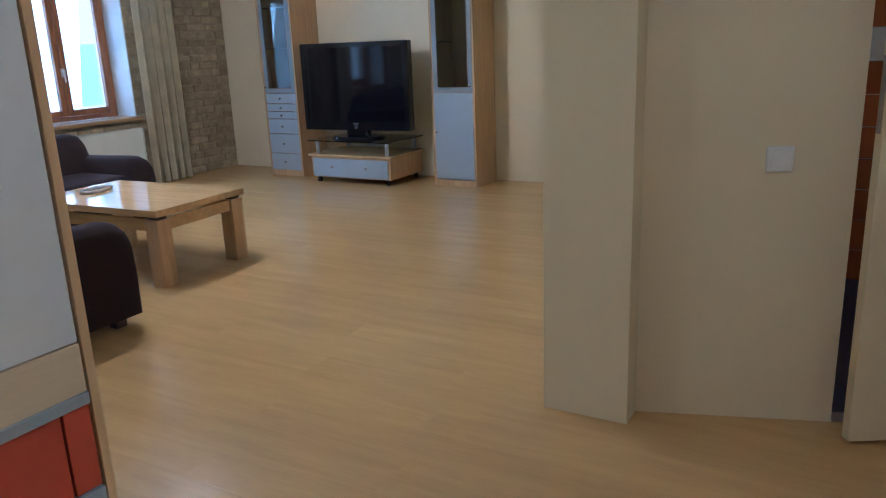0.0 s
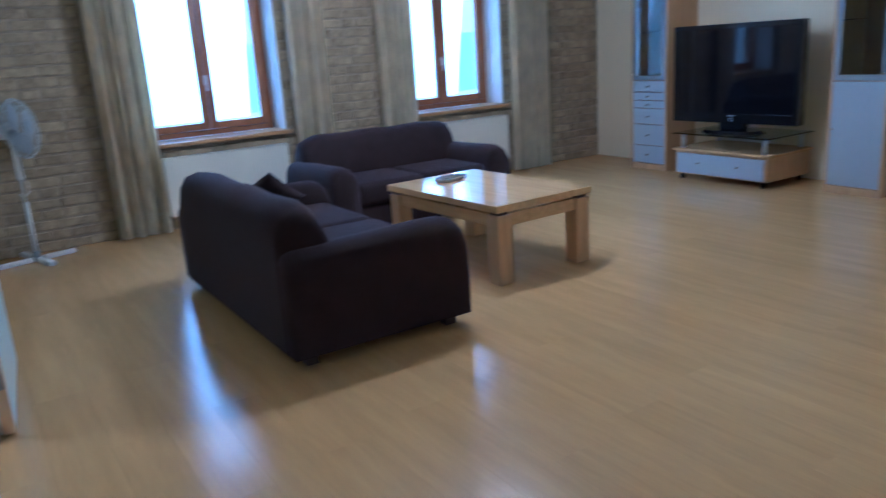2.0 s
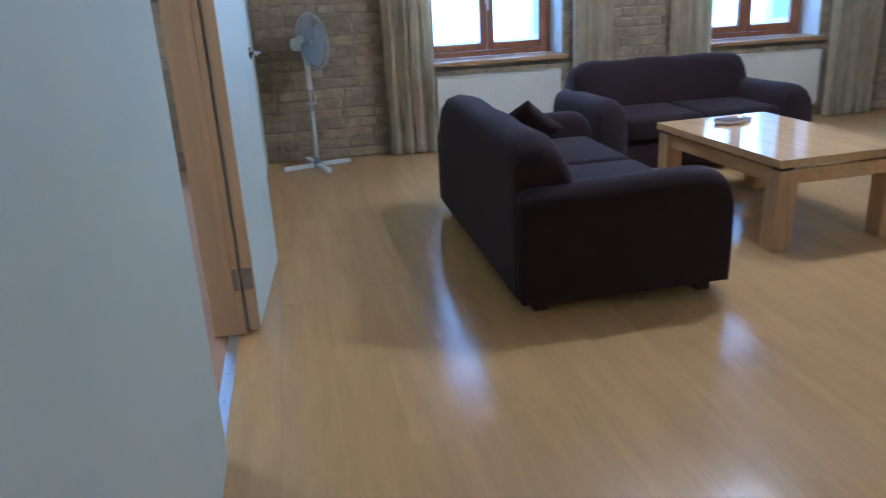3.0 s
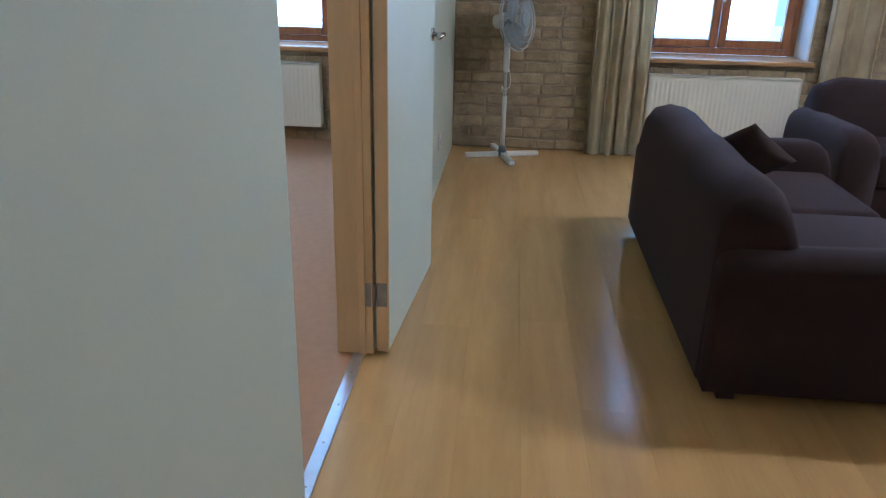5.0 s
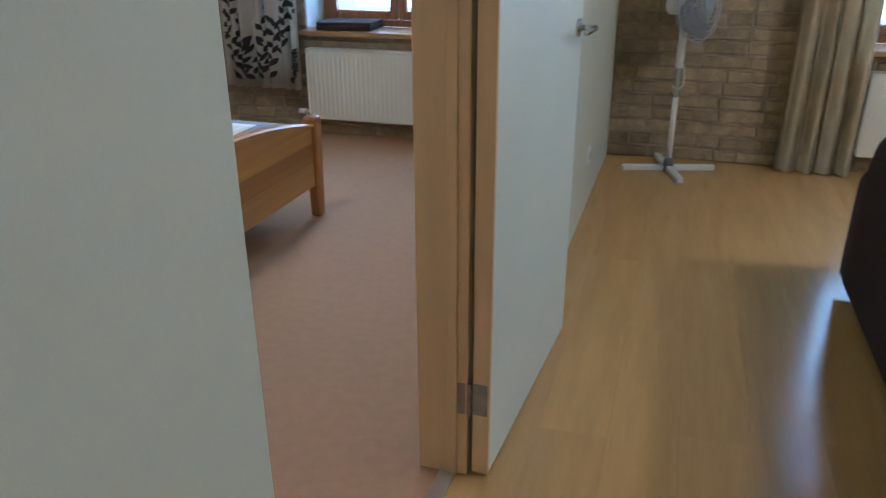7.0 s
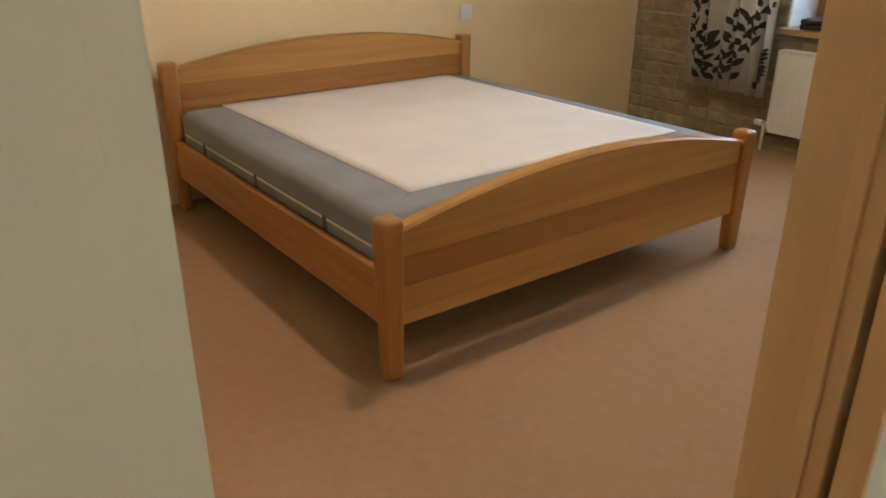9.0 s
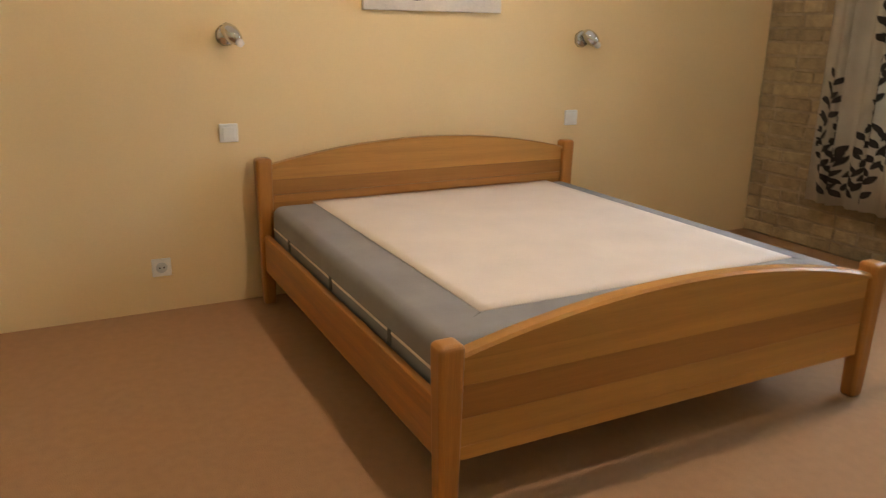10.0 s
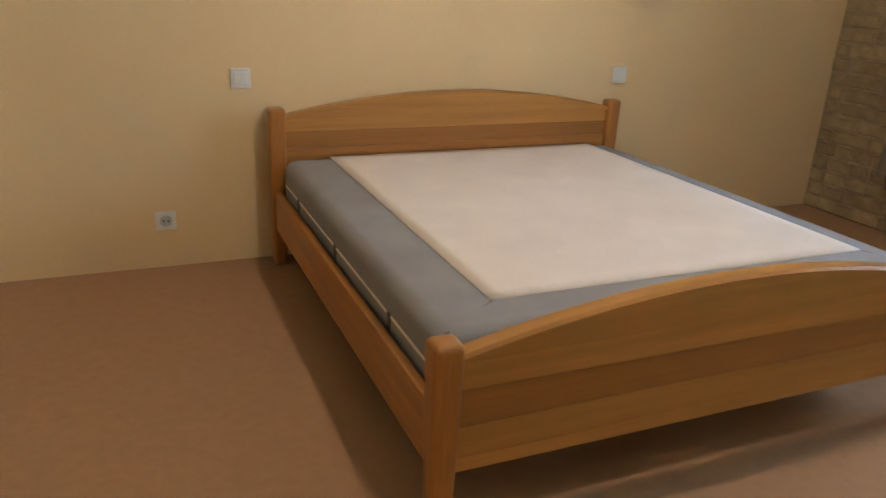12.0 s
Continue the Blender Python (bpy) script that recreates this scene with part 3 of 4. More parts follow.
def tall_cabinet(y0, y1, drawers, label):
    c = thing("display_cabinet", (X_TV, (y0 + y1) / 2, 0), label, "cabinet", 0, "display cabinets")
    w, d, h, t = (y1 - y0) / 2, 0.425, 2.15, 0.02
    bm = bmesh.new()
    cuboid(bm, (-d, -w, 0), (-0.003, -w + t, h), 0.002)
    cuboid(bm, (-d, w - t, 0), (-0.003, w, h), 0.002)
    cuboid(bm, (-d, -w + t, 0.0), (-0.003, w - t, 0.055), 0.002)
    cuboid(bm, (-d, -w + t, h - t), (-0.003, w - t, h), 0.002)
    cuboid(bm, (-d + 0.02, -w + t, 0.838), (-0.02, w - t, 0.857), 0.002)
    part("body", bm, M_BEECH, c)
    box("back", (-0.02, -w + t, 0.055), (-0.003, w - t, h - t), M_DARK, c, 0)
    for z in (1.30, 1.70):
        box("shelf", (-d + 0.05, -w + t + 0.001, z), (-0.021, w - t - 0.001, z + 0.008), M_SMOKE, c, 0)
    f = bmesh.new()
    a, b = -w + t + 0.002, w - t - 0.002
    cuboid(f, (-d - 0.0, a, 0.862), (-d + 0.018, a + 0.045, h - t), 0.002)
    cuboid(f, (-d - 0.0, b - 0.045, 0.862), (-d + 0.018, b, h - t), 0.002)
    cuboid(f, (-d - 0.0, a + 0.045, 0.862), (-d + 0.018, b - 0.045, 0.905), 0.002)
    cuboid(f, (-d - 0.0, a + 0.045, h - t - 0.045), (-d + 0.018, b - 0.045, h - t), 0.002)
    door = part("glass_door", f, M_DGREY, c, "silver framed glass door")
    box("pane", (-d + 0.006, a + 0.045, 0.905), (-d + 0.011, b - 0.045, h - t - 0.045), M_SMOKE, door, 0)
    k = bmesh.new()
    side = b - 0.022 if drawers else a + 0.022
    rod(k, (-d, side, 0.92), (-d - 0.022, side, 0.92), 0.010, 0.014)
    part("knob", k, M_STEEL, door, "chrome knob", True)
    zs = [0.06, 0.235, 0.44, 0.595, 0.67, 0.75, 0.858] if drawers else [0.06, 0.858]
    for z0, z1 in zip(zs, zs[1:]):
        fr = box("drawer_front" if drawers else "lower_door", (-d - 0.0, a, z0 + 0.003), (-d + 0.018, b, z1 - 0.003), M_GREY, c, 0.002, "silver grey front")
        k = bmesh.new()
        yk, zk = (0, (z0 + z1) / 2) if drawers else (b - 0.03, 0.5)
        rod(k, (-d, yk, zk), (-d - 0.018, yk, zk), 0.007, 0.011)
        part("knob", k, M_STEEL, fr, "small chrome knob", True)


tall_cabinet(5.335, 5.775, True, "tall beech cabinet with silver drawers below a glass door")
tall_cabinet(3.30, 3.745, False, "tall beech cabinet with one silver door below a glass door")


def tv_stand():
    s = thing("tv_stand", (6.79, 4.56, 0), "low beech television stand on castors with a raised glass shelf", "tv stand")
    l, d = 0.47, 0.60
    box("body", (0.012, -l + 0.005, 0.058), (d, l - 0.005, 0.262), M_BEECH, s, 0.003)
    box("top", (-0.01, -l - 0.02, 0.2625), (d + 0.01, l + 0.02, 0.285), M_BEECHX, s, 0.004)
    dr = box("drawer_front", (-0.004, -l + 0.03, 0.068), (0.0115, l - 0.03, 0.245), M_GREY, s, 0.002, "silver grey drawer front")
    for y in (-0.2, 0.2):
        k = bmesh.new()
        rod(k, (-0.004, y, 0.165), (-0.02, y, 0.165), 0.007, 0.010)
        part("knob", k, M_STEEL, dr, "", True)
    for x in (0.05, d - 0.05):
        for y in (-l + 0.06, l - 0.06):
            k = bmesh.new()
            rod(k, (x, y, 0.0581), (x, y, 0.04), 0.012)
            rod(k, (x, y - 0.013, 0.023), (x, y + 0.013, 0.023), 0.023, n=20)
            part("castor", k, M_BLACK, s, "black castor")
            k = bmesh.new()
            rod(k, (x, y, 0.285), (x, y, 0.410), 0.019, n=20)
            part("post", k, M_ALU, s, "silver tube post", True)
    box("glass_shelf", (-0.02, -l - 0.01, 0.4105), (d + 0.01, l + 0.01, 0.4205), M_SMOKE, s, 0.002, "clear glass shelf")


tv_stand()


def television():
    t = thing("television", (7.03, 4.60, 0.4205), "black flat screen television standing on the glass shelf", "television", 2.5)
    b = bmesh.new()
    bmesh.ops.create_cone(b, cap_ends=True, segments=40, radius1=0.30, radius2=0.26, depth=0.022, matrix=Matrix.Translation((0, 0, 0.011)) @ Matrix.Diagonal((0.55, 1, 1, 1)))
    base = part("foot", b, M_BLACK, t)
    box("neck", (-0.03, -0.12, 0.0225), (0.05, 0.12, 0.11), M_BLACK, t, 0.01)
    w, z0, z1 = 0.605, 0.080, 0.915
    box("casing", (-0.025, -w, z0), (0.07, w, z1), M_BLACK, t, 0.012)
    bz = bmesh.new()
    cuboid(bz, (-0.037, -w, z0), (-0.0255, -w + 0.045, z1), 0.004)
    cuboid(bz, (-0.037, w - 0.045, z0), (-0.0255, w, z1), 0.004)
    cuboid(bz, (-0.037, -w + 0.045, z0), (-0.0255, w - 0.045, z0 + 0.085), 0.004)
    cuboid(bz, (-0.037, -w + 0.045, z1 - 0.045), (-0.0255, w - 0.045, z1), 0.004)
    bezel = part("bezel", bz, M_BLACK, t)
    box("screen", (-0.030, -w + 0.045, z0 + 0.085), (-0.0256, w - 0.045, z1 - 0.045), M_SCREEN, t, 0)
    box("badge", (-0.0385, -0.035, z0 + 0.060), (-0.0372, 0.035, z0 + 0.068), M_ALU, bezel, 0)
    k = bmesh.new()
    ring(k, 0.014, 0.0025, pose(-0.0375, 0, z0 + 0.032, 0, 90, 0), 20, 5)
    part("power_ring", k, M_ALU, bezel)


television()


def radiator(x0, x1, label):
    r = thing("radiator", ((x0 + x1) / 2, Y_WIN - 0.115, 0), label, "radiator", 0, "panel radiators")
    w, z0, z1 = (x1 - x0) / 2, 0.12, 0.585
    bm = bmesh.new()
    n = int(2 * w / 0.033)
    px = [-w + 0.01 + (2 * w - 0.02) * k / (n * 4) for k in range(n * 4 + 1)]
    zz = [(z0 + 0.02, 0), (z0 + 0.05, 1), (z1 - 0.05, 1), (z1 - 0.02, 0)]
    rows = [[bm.verts.new((xx, 0.004 - (0.0015 if k % 4 in (1, 2) else 0) * on, z)) for k, xx in enumerate(px)] for z, on in zz]
    for p, q in zip(rows, rows[1:]):
        for k in range(len(px) - 1):
            bm.faces.new((p[k], p[k + 1], q[k + 1], q[k]))
    part("ribbed_face", bm, M_WHITE, r)
    box("panel", (-w, 0.006, z0), (w, 0.075, z1 - 0.004), M_WHITE, r, 0.006)
    box("top_grille", (-w - 0.004, -0.004, z1 - 0.003), (w + 0.004, 0.08, z1 + 0.006), M_WHITE, r, 0.003)
    for s in (-1, 1):
        box("side_cover", (s * (w + 0.001), -0.002, z0 + 0.02), (s * (w + 0.006), 0.078, z1 - 0.004), M_WHITE, r, 0)
    box("bracket", (-w * 0.6, 0.0755, z0 + 0.1), (-w * 0.6 + 0.03, 0.115, z1 - 0.1), M_WHITE, r, 0)
    box("bracket", (w * 0.6, 0.0755, z0 + 0.1), (w * 0.6 + 0.03, 0.115, z1 - 0.1), M_WHITE, r, 0)
    v = bmesh.new()
    rod(v, (-w - 0.006, 0.04, z0 + 0.04), (-w - 0.05, 0.04, z0 + 0.04), 0.011)
    rod(v, (-w - 0.045, 0.04, z0 + 0.04), (-w - 0.045, 0.04, 0.0), 0.008)
    part("pipe", v, M_WHITE, r, "white supply pipe", True)
    v = bmesh.new()
    rod(v, (-w - 0.05, 0.04, z0 + 0.04), (-w - 0.10, 0.04, z0 + 0.04), 0.018)
    part("valve", v, M_PLASTIC, r, "white thermostat valve", True)


for x0, x1, lab in ((-0.72, 0.31, "white ribbed panel radiator under the bedroom window"), (2.675, 3.70, "white ribbed panel radiator under the living room window"),
                    (5.06, 6.08, "white ribbed panel radiator behind the sofa")):
    radiator(x0, x1, lab)


def fan():
    f = thing("pedestal_fan", (1.667, 6.43, 0), "white pedestal fan with a cross foot", "fan", 0)
    for k in range(4):
        a = radians(16 + 90 * k)
        m = pose(0, 0, 0, 0, 0, 16 + 90 * k)
        bm = bmesh.new()
        cuboid(bm, (0.03, -0.02, 0.0), (0.27, 0.02, 0.032), 0.006)
        bmesh.ops.transform(bm, matrix=m, verts=bm.verts[:])
        part("foot_bar", bm, M_PLASTIC, f)
    bm = bmesh.new()
    rod(bm, (0, 0, 0.0), (0, 0, 0.075), 0.035, 0.024, 20)
    part("hub", bm, M_DGREY, f, "dark grey foot hub", True)
    bm = bmesh.new()
    rod(bm, (0, 0, 0.07), (0, 0, 0.43), 0.0165)
    part("lower_tube", bm, M_PLASTIC, f, "", True)
    bm = bmesh.new()
    rod(bm, (0, 0, 0.43), (0, 0, 0.62), 0.010)
    part("inner_tube", bm, M_ALU, f, "thin steel tube", True)
    bm = bmesh.new()
    cuboid(bm, (-0.022, -0.026, 0.59), (0.022, 0.026, 0.91), 0.014, 3)
    part("control_box", bm, M_PLASTIC, f, smooth=True)
    head = pose(0, 0, FAN_Z, 0, 0, 0) @ pose(0, 0, 0, 82, 0, FAN_TURN) @ Matrix.Translation((0, 0, 0.07))
    bm = bmesh.new()
    rod(bm, (0, 0, -0.17), (0, 0, -0.045), 0.045, 0.062, 24)
    bmesh.ops.transform(bm, matrix=head, verts=bm.verts[:])
    part("motor", bm, M_PLASTIC, f, "", True)
    bm = bmesh.new()
    for r, z in ((0.205, 0.0), (0.19, 0.03), (0.15, 0.047), (0.105, 0.055), (0.06, 0.058), (0.19, -0.03), (0.14, -0.045), (0.09, -0.05)):
        ring(bm, r, 0.0022 if r < 0.2 else 0.005, Matrix.Translation((0, 0, z)), 44, 4)
    for k in range(44):
        a = 2 * math.pi * k / 44
        c, s = math.cos(a), math.sin(a)
        for q in (1, -1):
            pts = [(0.045, 0.058 * q), (0.13, 0.052 * q), (0.185, 0.034 * q), (0.205, 0.0)]
            for (r0, z0), (r1, z1) in zip(pts, pts[1:]):
                rod(bm, (r0 * c, r0 * s, z0), (r1 * c, r1 * s, z1), 0.0015, n=4)
    bmesh.ops.transform(bm, matrix=head, verts=bm.verts[:])
    part("grille", bm, M_GUARD, f, "pale grey wire guard")
    bm = bmesh.new()
    rod(bm, (0, 0, 0.054), (0, 0, 0.064), 0.048, n=28)
    bmesh.ops.transform(bm, matrix=head, verts=bm.verts[:])
    part("badge", bm, M_GREY, f)
    bm = bmesh.new()
    cord = [(0.02, -0.02, 0.62), (0.035, -0.03, 0.55), (0.03, -0.04, 0.50), (0.0, -0.035, 0.475), (-0.025, -0.02, 0.50), (-0.02, 0.01, 0.47), (0.0, 0.022, 0.40), (0.0, 0.022, 0.08)]
    for p, q in zip(cord, cord[1:]):
        rod(bm, p, q, 0.0032, n=6)
    part("cord", bm, M_PLASTIC, f, "white mains cord wound on the pole", True)
    for k in range(3):
        bm = bmesh.new()
        rows = []
        for i in range(7):
            r = 0.03 + 0.15 * i / 6
            wdt = 0.045 + 0.075 * math.sin(math.pi * (0.15 + 0.8 * i / 6))
            rows.append([bm.verts.new((r, wdt * u, 0.018 * u)) for u in (-1, 0, 1)])
        for p, q in zip(rows, rows[1:]):
            for j in range(2):
                bm.faces.new((p[j], p[j + 1], q[j + 1], q[j]))
        bmesh.ops.solidify(bm, geom=bm.faces[:], thickness=0.003)
        bmesh.ops.transform(bm, matrix=head @ pose(0, 0, 0, 0, 0, 120 * k), verts=bm.verts[:])
        part("blade", bm, M_GREY, f, "translucent grey blade", True)


FAN_Z, FAN_TURN = 0.935, 60
fan()


def curtain(name, x0, x1, y, z0, z1, mat, label, folds, seed, leaves=False):
    rnd = random.Random(seed)
    c = thing(name, ((x0 + x1) / 2, y, z0), label, "curtain", 0, "curtains")
    w = (x1 - x0) / 2
    n, rows = folds * 10, 9
    ph = [rnd.uniform(-0.5, 0.5) for _ in range(folds + 1)]

    def at(u, v):
        k = u * folds
        a = ph[int(min(k, folds - 0.001))]
        amp = 0.034 * (0.75 + 0.35 * math.sin(k * 1.7 + seed)) * (1.15 - 0.3 * v)
        return Vector((-w + 2 * w * u + 0.018 * math.sin(k * 2 * math.pi * 0.5 + seed + v), amp * math.sin(2 * math.pi * k + 0.35 * a + 0.5 * v), v * (z1 - z0)))

    bm = bmesh.new()
    g = [[bm.verts.new(at(i / n, j / rows)) for i in range(n + 1)] for j in range(rows + 1)]
    for j in range(rows):
        for i in range(n):
            bm.faces.new((g[j][i], g[j][i + 1], g[j + 1][i + 1], g[j + 1][i]))
    bmesh.ops.solidify(bm, geom=bm.faces[:], thickness=0.003)
    part("cloth", bm, mat, c, smooth=True)
    if leaves:
        bm = bmesh.new()
        hh = z1 - z0
        for spray in range(40):
            u0, v0 = rnd.uniform(0.03, 0.97), rnd.uniform(0.02, 0.93) if spray > 5 else rnd.uniform(0.005, 0.03)
            lean = rnd.choice((-1, 1)) * rnd.uniform(0.0, 0.4)
            for k in range(rnd.randint(4, 7)):
                side = 1 if k % 2 else -1
                base_u, base_v = u0 + lean * 0.02 * k / w * 0.3, v0 + 0.038 * k / hh
                ang = side * rnd.uniform(0.5, 0.9)
                ln, wd = rnd.uniform(0.05, 0.085), rnd.uniform(0.013, 0.019)
                lo, mid, hi = [], [], []
                for q in range(6):
                    t = q / 5
                    b = wd * math.sin(math.pi * min(1, t * 0.93 + 0.04))
                    px, pz = t * ln * math.sin(ang), t * ln * math.cos(ang)
                    nx, nz = math.cos(ang) * b, -math.sin(ang) * b
                    for sgn, lst in ((1, hi), (0, mid), (-1, lo)):
                        uu = base_u + (px + sgn * nx) / (2 * w) * 0.85
                        vv = base_v + (pz + sgn * nz) / hh
                        if not (0.005 < uu < 0.995 and 0.0 < vv < 0.99):
                            lst.append(None)
                            continue
                        p = at(uu, vv)
                        side_way = (at(uu + 0.002, vv) - at(uu - 0.002, vv)).cross(Vector((0, 0, 1))).normalized()
                        if side_way.y > 0:
                            side_way.negate()
                        lst.append(bm.verts.new(p + side_way * 0.006))
                for q in range(5):
                    for f in ((lo[q], lo[q + 1], mid[q + 1], mid[q]), (mid[q], mid[q + 1], hi[q + 1], hi[q])):
                        if all(f):
                            bm.faces.new(f)
        tagged(part("leaf_print", bm, M_LEAF, c, "black printed leaf sprays"), kind="stuff")
    rb = bmesh.new()
    rod(rb, (-w - 0.03, 0, z1 - z0 + 0.02), (w + 0.03, 0, z1 - z0 + 0.02), 0.012)
    for q in (-w - 0.02, w + 0.02):
        rod(rb, (q, 0, z1 - z0 + 0.02), (q, Y_WIN - y + 0.013, z1 - z0 + 0.02), 0.008)
    part("rail", rb, M_ALU, c)


curtain("curtain", 2.24, 2.64, 6.56, 0.012, 2.62, M_CURT, "beige linen curtain gathered beside the window", 8, 1)
curtain("curtain", 3.80, 4.16, 6.56, 0.012, 2.62, M_CURT, "beige linen curtain gathered beside the window", 7, 2)
curtain("curtain", 4.66, 5.02, 6.56, 0.012, 2.62, M_CURT, "beige linen curtain hanging behind the sofa", 7, 3)
curtain("curtain", 6.16, 6.62, 6.56, 0.012, 2.62, M_CURT, "beige linen curtain in the corner by the cabinets", 9, 4)
curtain("curtain", -1.28, -0.72, 6.50, 0.33, 2.62, M_CURTB, "cream curtain printed with black leaf sprays", 6, 5, True)


# ---- bedroom ----
def arched(bm, x0, x1, y0, y1, zb, ze, zm, n=24, bevel=0.0):
    rows = []
    for k in range(n + 1):
        u = k / n
        z = ze + (zm - ze) * (1 - (2 * u - 1) ** 2)
        yy = y0 + (y1 - y0) * u
        r = 0.008
        rows.append([bm.verts.new(p) for p in ((x0, yy, zb), (x0, yy, z - r), (x0 + r, yy, z), (x1 - r, yy, z), (x1, yy, z - r), (x1, yy, zb))])
    for p, q in zip(rows, rows[1:]):
        for j in range(6):
            bm.faces.new((p[j], p[(j + 1) % 6], q[(j + 1) % 6], q[j]))
    bm.faces.new(rows[0])
    bm.faces.new(rows[-1][::-1])
    return bm


def bed():
    b = thing("double_bed", (0, 0, 0), "alder wood double bed with arched head and foot boards", "bed")
    ya, yb, xf, xh = 3.455, 5.165, 0.065, -1.80
    s = 0.072
    for y in (ya, yb - s):
        for x0, z in ((xf - s, 0.500), (xh, 0.680)):
            bm = cuboid(bmesh.new(), (x0, y, 0), (x0 + s, y + s, z), 0.016, 4)
            for v in bm.verts:
                if v.co.z < 0.1:
                    v.co.x += (x0 + s / 2 - v.co.x) * 0.22
                    v.co.y += (y + s / 2 - v.co.y) * 0.22
            p = part("post", bm, M_BEDZ, b)
    fx = xf - 0.055
    edges = (0.166, 0.205, 0.285, 0.378)
    for k, (z0, z1) in enumerate(zip(edges, edges[1:])):
        box("board", (fx, ya + s, z0 + 0.0003), (fx + 0.032, yb - s, z1 - 0.0003), (M_BED2, M_BED2, M_BED)[k], b, 0.0008, seg=1)
    part("board", arched(bmesh.new(), fx, fx + 0.032, ya + s, yb - s, 0.3783, 0.452, 0.541), M_BED2, b)
    part("cap_rail", arched(bmesh.new(), fx - 0.010, fx + 0.044, ya + s, yb - s, 0.4525, 0.468, 0.562), M_BED2, b, "rounded cap rail")
    hx = xh + 0.02
    edges = (0.30, 0.40, 0.478, 0.512, 0.58)
    for z0, z1 in zip(edges, edges[1:]):
        box("board", (hx - (0.0 if z1 != 0.512 else 0.002), ya + s, z0 + 0.0003), (hx + (0.03 if z1 != 0.512 else 0.034), yb - s, z1 - 0.0003), M_BED, b, 0.0008, seg=1)
    part("board", arched(bmesh.new(), hx, hx + 0.03, ya + s, yb - s, 0.5803, 0.634, 0.716), M_BED2, b)
    part("cap_rail", arched(bmesh.new(), hx - 0.010, hx + 0.042, ya + s, yb - s, 0.6345, 0.650, 0.738), M_BED2, b, "rounded cap rail")
    for y in (ya + 0.018, yb - 0.046):
        box("side_rail", (xh + s, y, 0.165), (xf - s, y + 0.028, 0.335), M_BEDX, b, 0.005)
    for k in range(14):
        xx = xh + 0.16 + k * 0.12
        box("slat", (xx, ya + 0.05, 0.225), (xx + 0.07, yb - 0.05, 0.243), M_BEECH, b, 0)


bed()


def mattress():
    m = thing("mattress", (0, 0, 0.244), "bare mattress with cream quilted top and grey border", "mattress")
    x0, x1, y0, y1, z = -1.745, -0.045, 3.512, 5.108, 0.224
    n, k = 30, 28
    bm2 = cuboid(bmesh.new(), (x0, y0, 0.0), (x1, y1, z), 0.045, 5)
    part("casing", bm2, M_MATG, m, smooth=True)
    top = bmesh.new()
    ax, bx, ay, by = x0 + 0.006, -0.192, 3.708, 4.997
    g = [[top.verts.new((ax + (bx - ax) * i / n, ay + (by - ay) * j / k,
                         z + 0.0038 + 0.0014 * noise.noise((i * 0.35, j * 0.35, 0)) * min(1, i, j, n - i, k - j))) for j in range(k + 1)] for i in range(n + 1)]
    for i in range(n):
        for j in range(k):
            top.faces.new((g[i][j], g[i + 1][j], g[i + 1][j + 1], g[i][j + 1]))
    ext = bmesh.ops.extrude_face_region(top, geom=top.faces[:])
    bmesh.ops.translate(top, vec=(0, 0, -0.006), verts=[v for v in ext["geom"] if isinstance(v, bmesh.types.BMVert)])
    part("quilted_top", top, M_MAT, m, "cream quilted panel", True)
    for y in (y0 - 0.001, y1 - 0.003):
        zip_ = bmesh.new()
        rod(zip_, (x0 + 0.05, y + 0.002, 0.125), (x1 - 0.05, y + 0.002, 0.125), 0.005, n=8)
        part("piping", zip_, M_MAT, m, "pale piping")
    for (cx, cy), (ex, ey) in (((bx, ay), (x1 - 0.02, y0 + 0.02)), ((bx, by), (x1 - 0.02, y1 - 0.02))):
        seam = bmesh.new()
        rod(seam, (cx + 0.004, cy, z - 0.001), (ex, ey, z - 0.007), 0.0025, n=6)
        part("mitre_seam", seam, M_SEAM, m, "dark grey mitred seam")
    for cx in (-1.45, -0.92, -0.38):
        tab = bmesh.new()
        cuboid(tab, (cx - 0.012, y0 - 0.006, 0.085), (cx + 0.012, y0 - 0.001, 0.135), 0.003)
        part("pull_tab", tab, M_SEAM, m, "dark zip pull tab")


mattress()


def wall_lamp(y):
    l = thing("wall_lamp", (X_BED, y, 1.20), "small chrome wall spotlight, unlit", "wall lamp", 0, "bed lamps")
    b = bmesh.new()
    rod(b, (0, 0, 0), (0.018, 0, 0), 0.045, 0.038, 28)
    part("rose", b, M_STEEL, l, "", True)
    b = bmesh.new()
    rod(b, (0.018, 0, 0), (0.065, 0.004, 0.008), 0.009)
    part("arm", b, M_STEEL, l, "", True)
    aim = Matrix.Translation((0.07, 0.012, 0.004)) @ Vector((0.45, 0.55, -0.70)).to_track_quat("Z", "Y").to_matrix().to_4x4()
    outline = [(0.0, -0.056), (0.016, -0.052), (0.027, -0.038), (0.033, -0.018), (0.034, 0.004), (0.030, 0.022), (0.024, 0.032), (0.022, 0.038), (0.0, 0.036)]
    b = bmesh.new()
    turned(b, outline, aim)
    head = part("spot_head", b, M_STEEL, l, "polished egg-shaped spot head", True)
    b = bmesh.new()
    turned(b, [(0.0, 0.037), (0.015, 0.038), (0.017, 0.050), (0.012, 0.062), (0.0, 0.066)], aim)
    part("bulb", b, M_PLASTIC, head, "white unlit bulb", True)


wall_lamp(3.385)
wall_lamp(5.262)


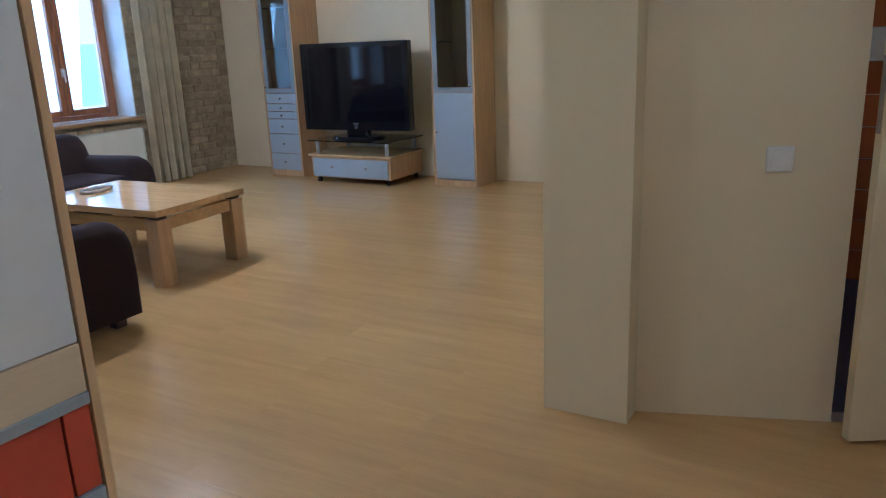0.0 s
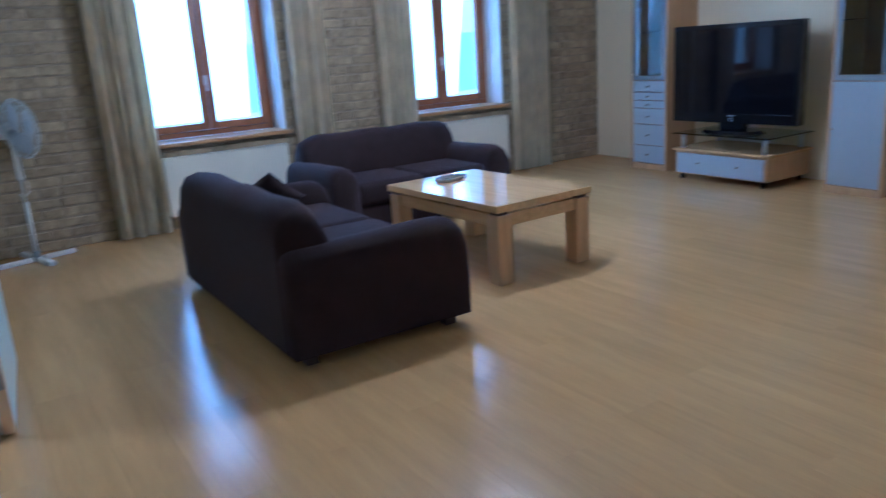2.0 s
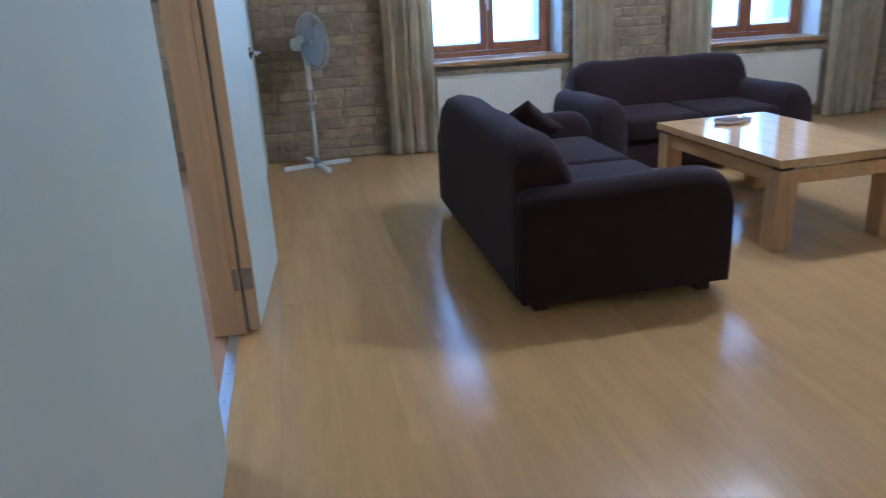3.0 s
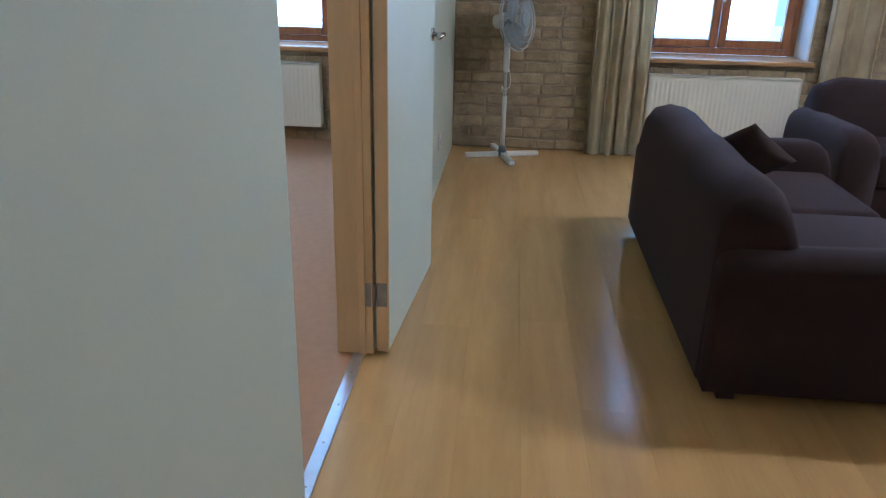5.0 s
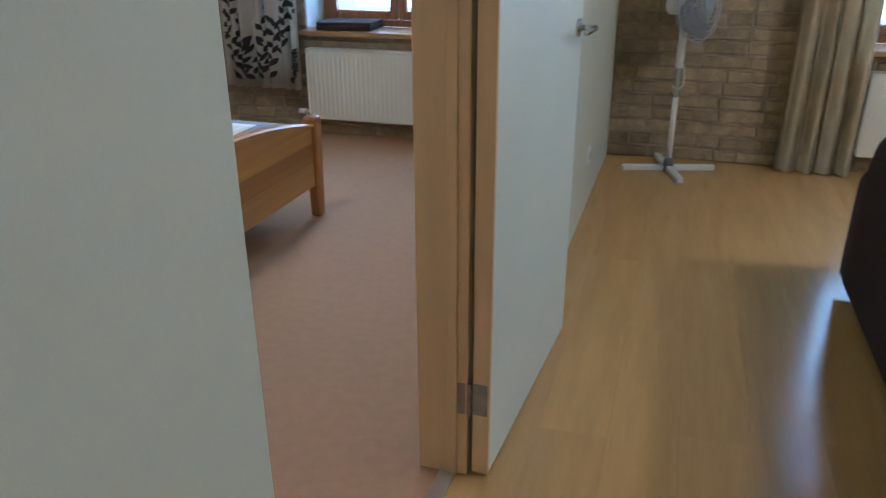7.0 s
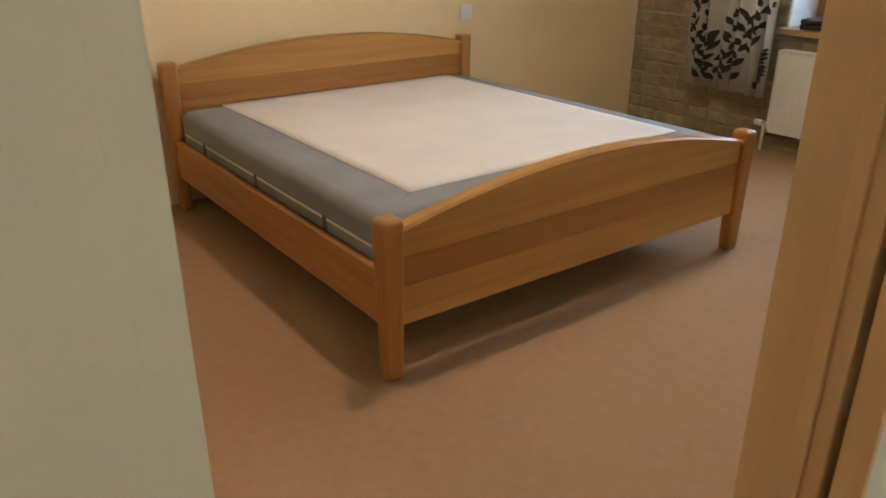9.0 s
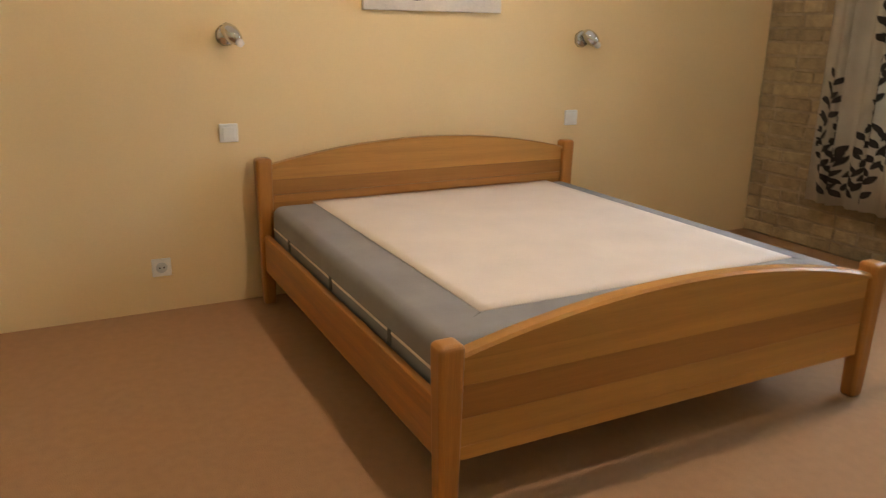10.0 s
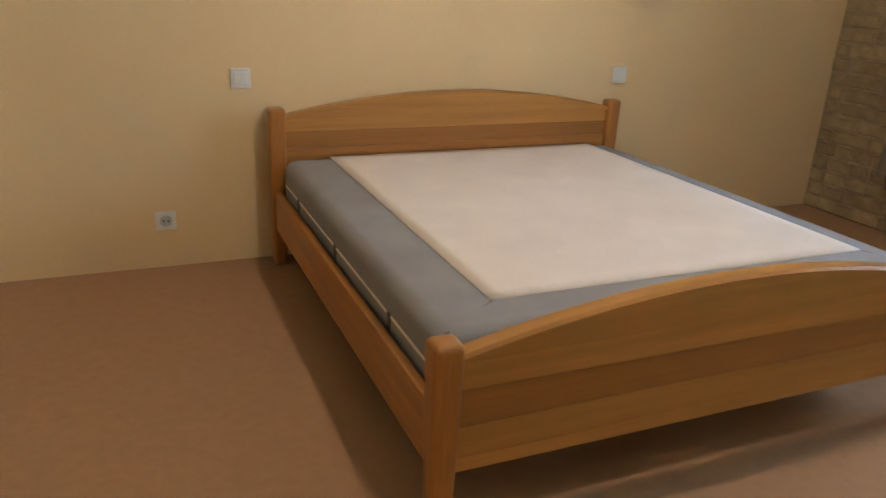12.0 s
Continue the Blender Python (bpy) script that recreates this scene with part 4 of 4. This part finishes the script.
def picture():
    p = thing("picture", (X_BED + 0.002, 4.37, 1.32), "pale canvas picture hung over the bed", "picture")
    box("canvas", (0, -0.365, 0), (0.03, 0.365, 0.5), M_PRINT, p, 0.004)
    for k, y in enumerate((-0.1, 0.02, 0.21)):
        bm = bmesh.new()
        bmesh.ops.create_uvsphere(bm, u_segments=14, v_segments=8, radius=1, matrix=Matrix.Translation((0.031, y, 0.09 + 0.015 * k)) @ Matrix.Diagonal((0.0012, 0.07, 0.045, 1)))
        part("motif", bm, M_PRINTD, p, "grey blurred motif")


picture()


def sill_case():
    c = thing("storage_case", (-0.49, 6.79, W_LOW + 0.001), "flat dark grey case lying on the bedroom sill", "case", 4)
    box("base", (-0.19, -0.14, 0), (0.19, 0.14, 0.03), M_CUSH, c, 0.006)
    box("lid", (-0.19, -0.14, 0.0305), (0.19, 0.14, 0.055), M_CUSH, c, 0.006)


sill_case()

# ---- floor planks ----
pw, pl = 0.192, 1.285
rnd = random.Random(4)
floor_ob = bpy.data.objects["floor"]
meshes = {}
x, col = 1.21 - 10 * pw, 0
while x < X_TV - 0.01:
    x1 = min(x + pw, X_TV)
    if x1 < X_PL - 0.01:
        y0, y1 = -1.2, 1.0
    elif x < 3.65:
        y0, y1 = -1.2, Y_WIN + 0.01
    else:
        y0, y1 = Y_SOUTH - 0.02, Y_WIN + 0.01
    y = y0 - (col * 0.47 % 1) * pl
    while y < y1:
        a, b = max(y, y0), min(y + pl, y1)
        if b - a > 0.02:
            key = (round(x1 - x, 3), round(b - a, 3))
            if key not in meshes:
                bm = cuboid(bmesh.new(), (0.0001, 0.0001, -0.0115), (x1 - x - 0.0001, b - a - 0.0001, 0.0), 0.0002, 1)
                ob = part("plank", bm, M_PLANK, floor_ob)
                meshes[key] = ob.data
            else:
                ob = new("plank", meshes[key])
                ob.parent = floor_ob
            ob.location = (x, a, 0)
        y += pl
    x, col = x1, col + 1


# ---- bricks ----
def brick_geometry(lx, hz, d, off):
    c = 0.006
    j = [rnd.uniform(-0.006, 0.006) for _ in range(8)]
    k0, k1 = rnd.uniform(-0.004, 0.004), rnd.uniform(-0.004, 0.004)
    v = [(0 + j[0], 0.013, 0), (lx + j[1], 0.013, 0), (lx + j[2], 0.013, hz + k0), (0 + j[3], 0.013, hz + k1)]
    v += [(p[0], c - off, p[2]) for p in v]
    v += [(c + j[4], -off, c), (lx - c + j[5], -off, c), (lx - c + j[6], -off, hz - c + k0), (c + j[7], -off, hz - c + k1)]
    f = []
    for k in range(4):
        q = (k + 1) % 4
        f += [(k, q, 4 + q, 4 + k), (4 + k, 4 + q, 8 + q, 8 + k)]
    f.append((8, 9, 10, 11))
    return v, f


verts, faces, single = [], [], 0
pitch, row = 0.080, 0
z = 0.004
while z < H - 0.08:
    gaps = [(X_PB - 0.006, X_PL + 0.046)]
    if z + 0.07 > W_LOW - 0.036 and z < W_HIGH:
        gaps += [(a - (0.032 if z < W_LOW + 0.002 else 0.004), b + (0.032 if z < W_LOW + 0.002 else 0.004)) for a, b in WINDOWS]
    gaps.sort()
    spans, s = [], X_BED + 0.004
    for a, b in gaps:
        spans.append((s, a))
        s = b
    spans.append((s, X_TV - 0.004))
    for s0, s1 in spans:
        xx = s0 - (0.13 if row % 2 else 0.0) - rnd.uniform(0, 0.03)
        while xx < s1 - 0.03:
            ln = rnd.choice((0.235, 0.245, 0.25, 0.12, 0.13))
            a, b = max(xx, s0), min(xx + ln, s1)
            if b - a > 0.03:
                v, f = brick_geometry(b - a, 0.067 + rnd.uniform(-0.002, 0.002), 0, rnd.uniform(-0.004, 0.004))
                near = z < 1.42 and (1.25 < a < 2.35 or -1.9 < a < -0.75 or (3.75 < a < 4.7 and z > 0.6))
                if near and single < 300:
                    me = bpy.data.meshes.new("brick")
                    me.from_pydata(v, [], f)
                    me.materials.append(M_BRICK)
                    ob = new("brick", me)
                    ob.parent, ob.location = wall_window, (a, Y_WIN, z)
                    single += 1
                else:
                    o = len(verts)
                    verts += [(p[0] + a, p[1] + Y_WIN, p[2] + z) for p in v]
                    faces += [tuple(i + o for i in q) for q in f]
            xx += ln + 0.012
    z += pitch
    row += 1
me = bpy.data.meshes.new("brickwork")
me.from_pydata(verts, [], faces)
me.materials.append(M_BRICKS)
rest = tagged(new("brickwork", me), kind="stuff")
rest.parent = wall_window
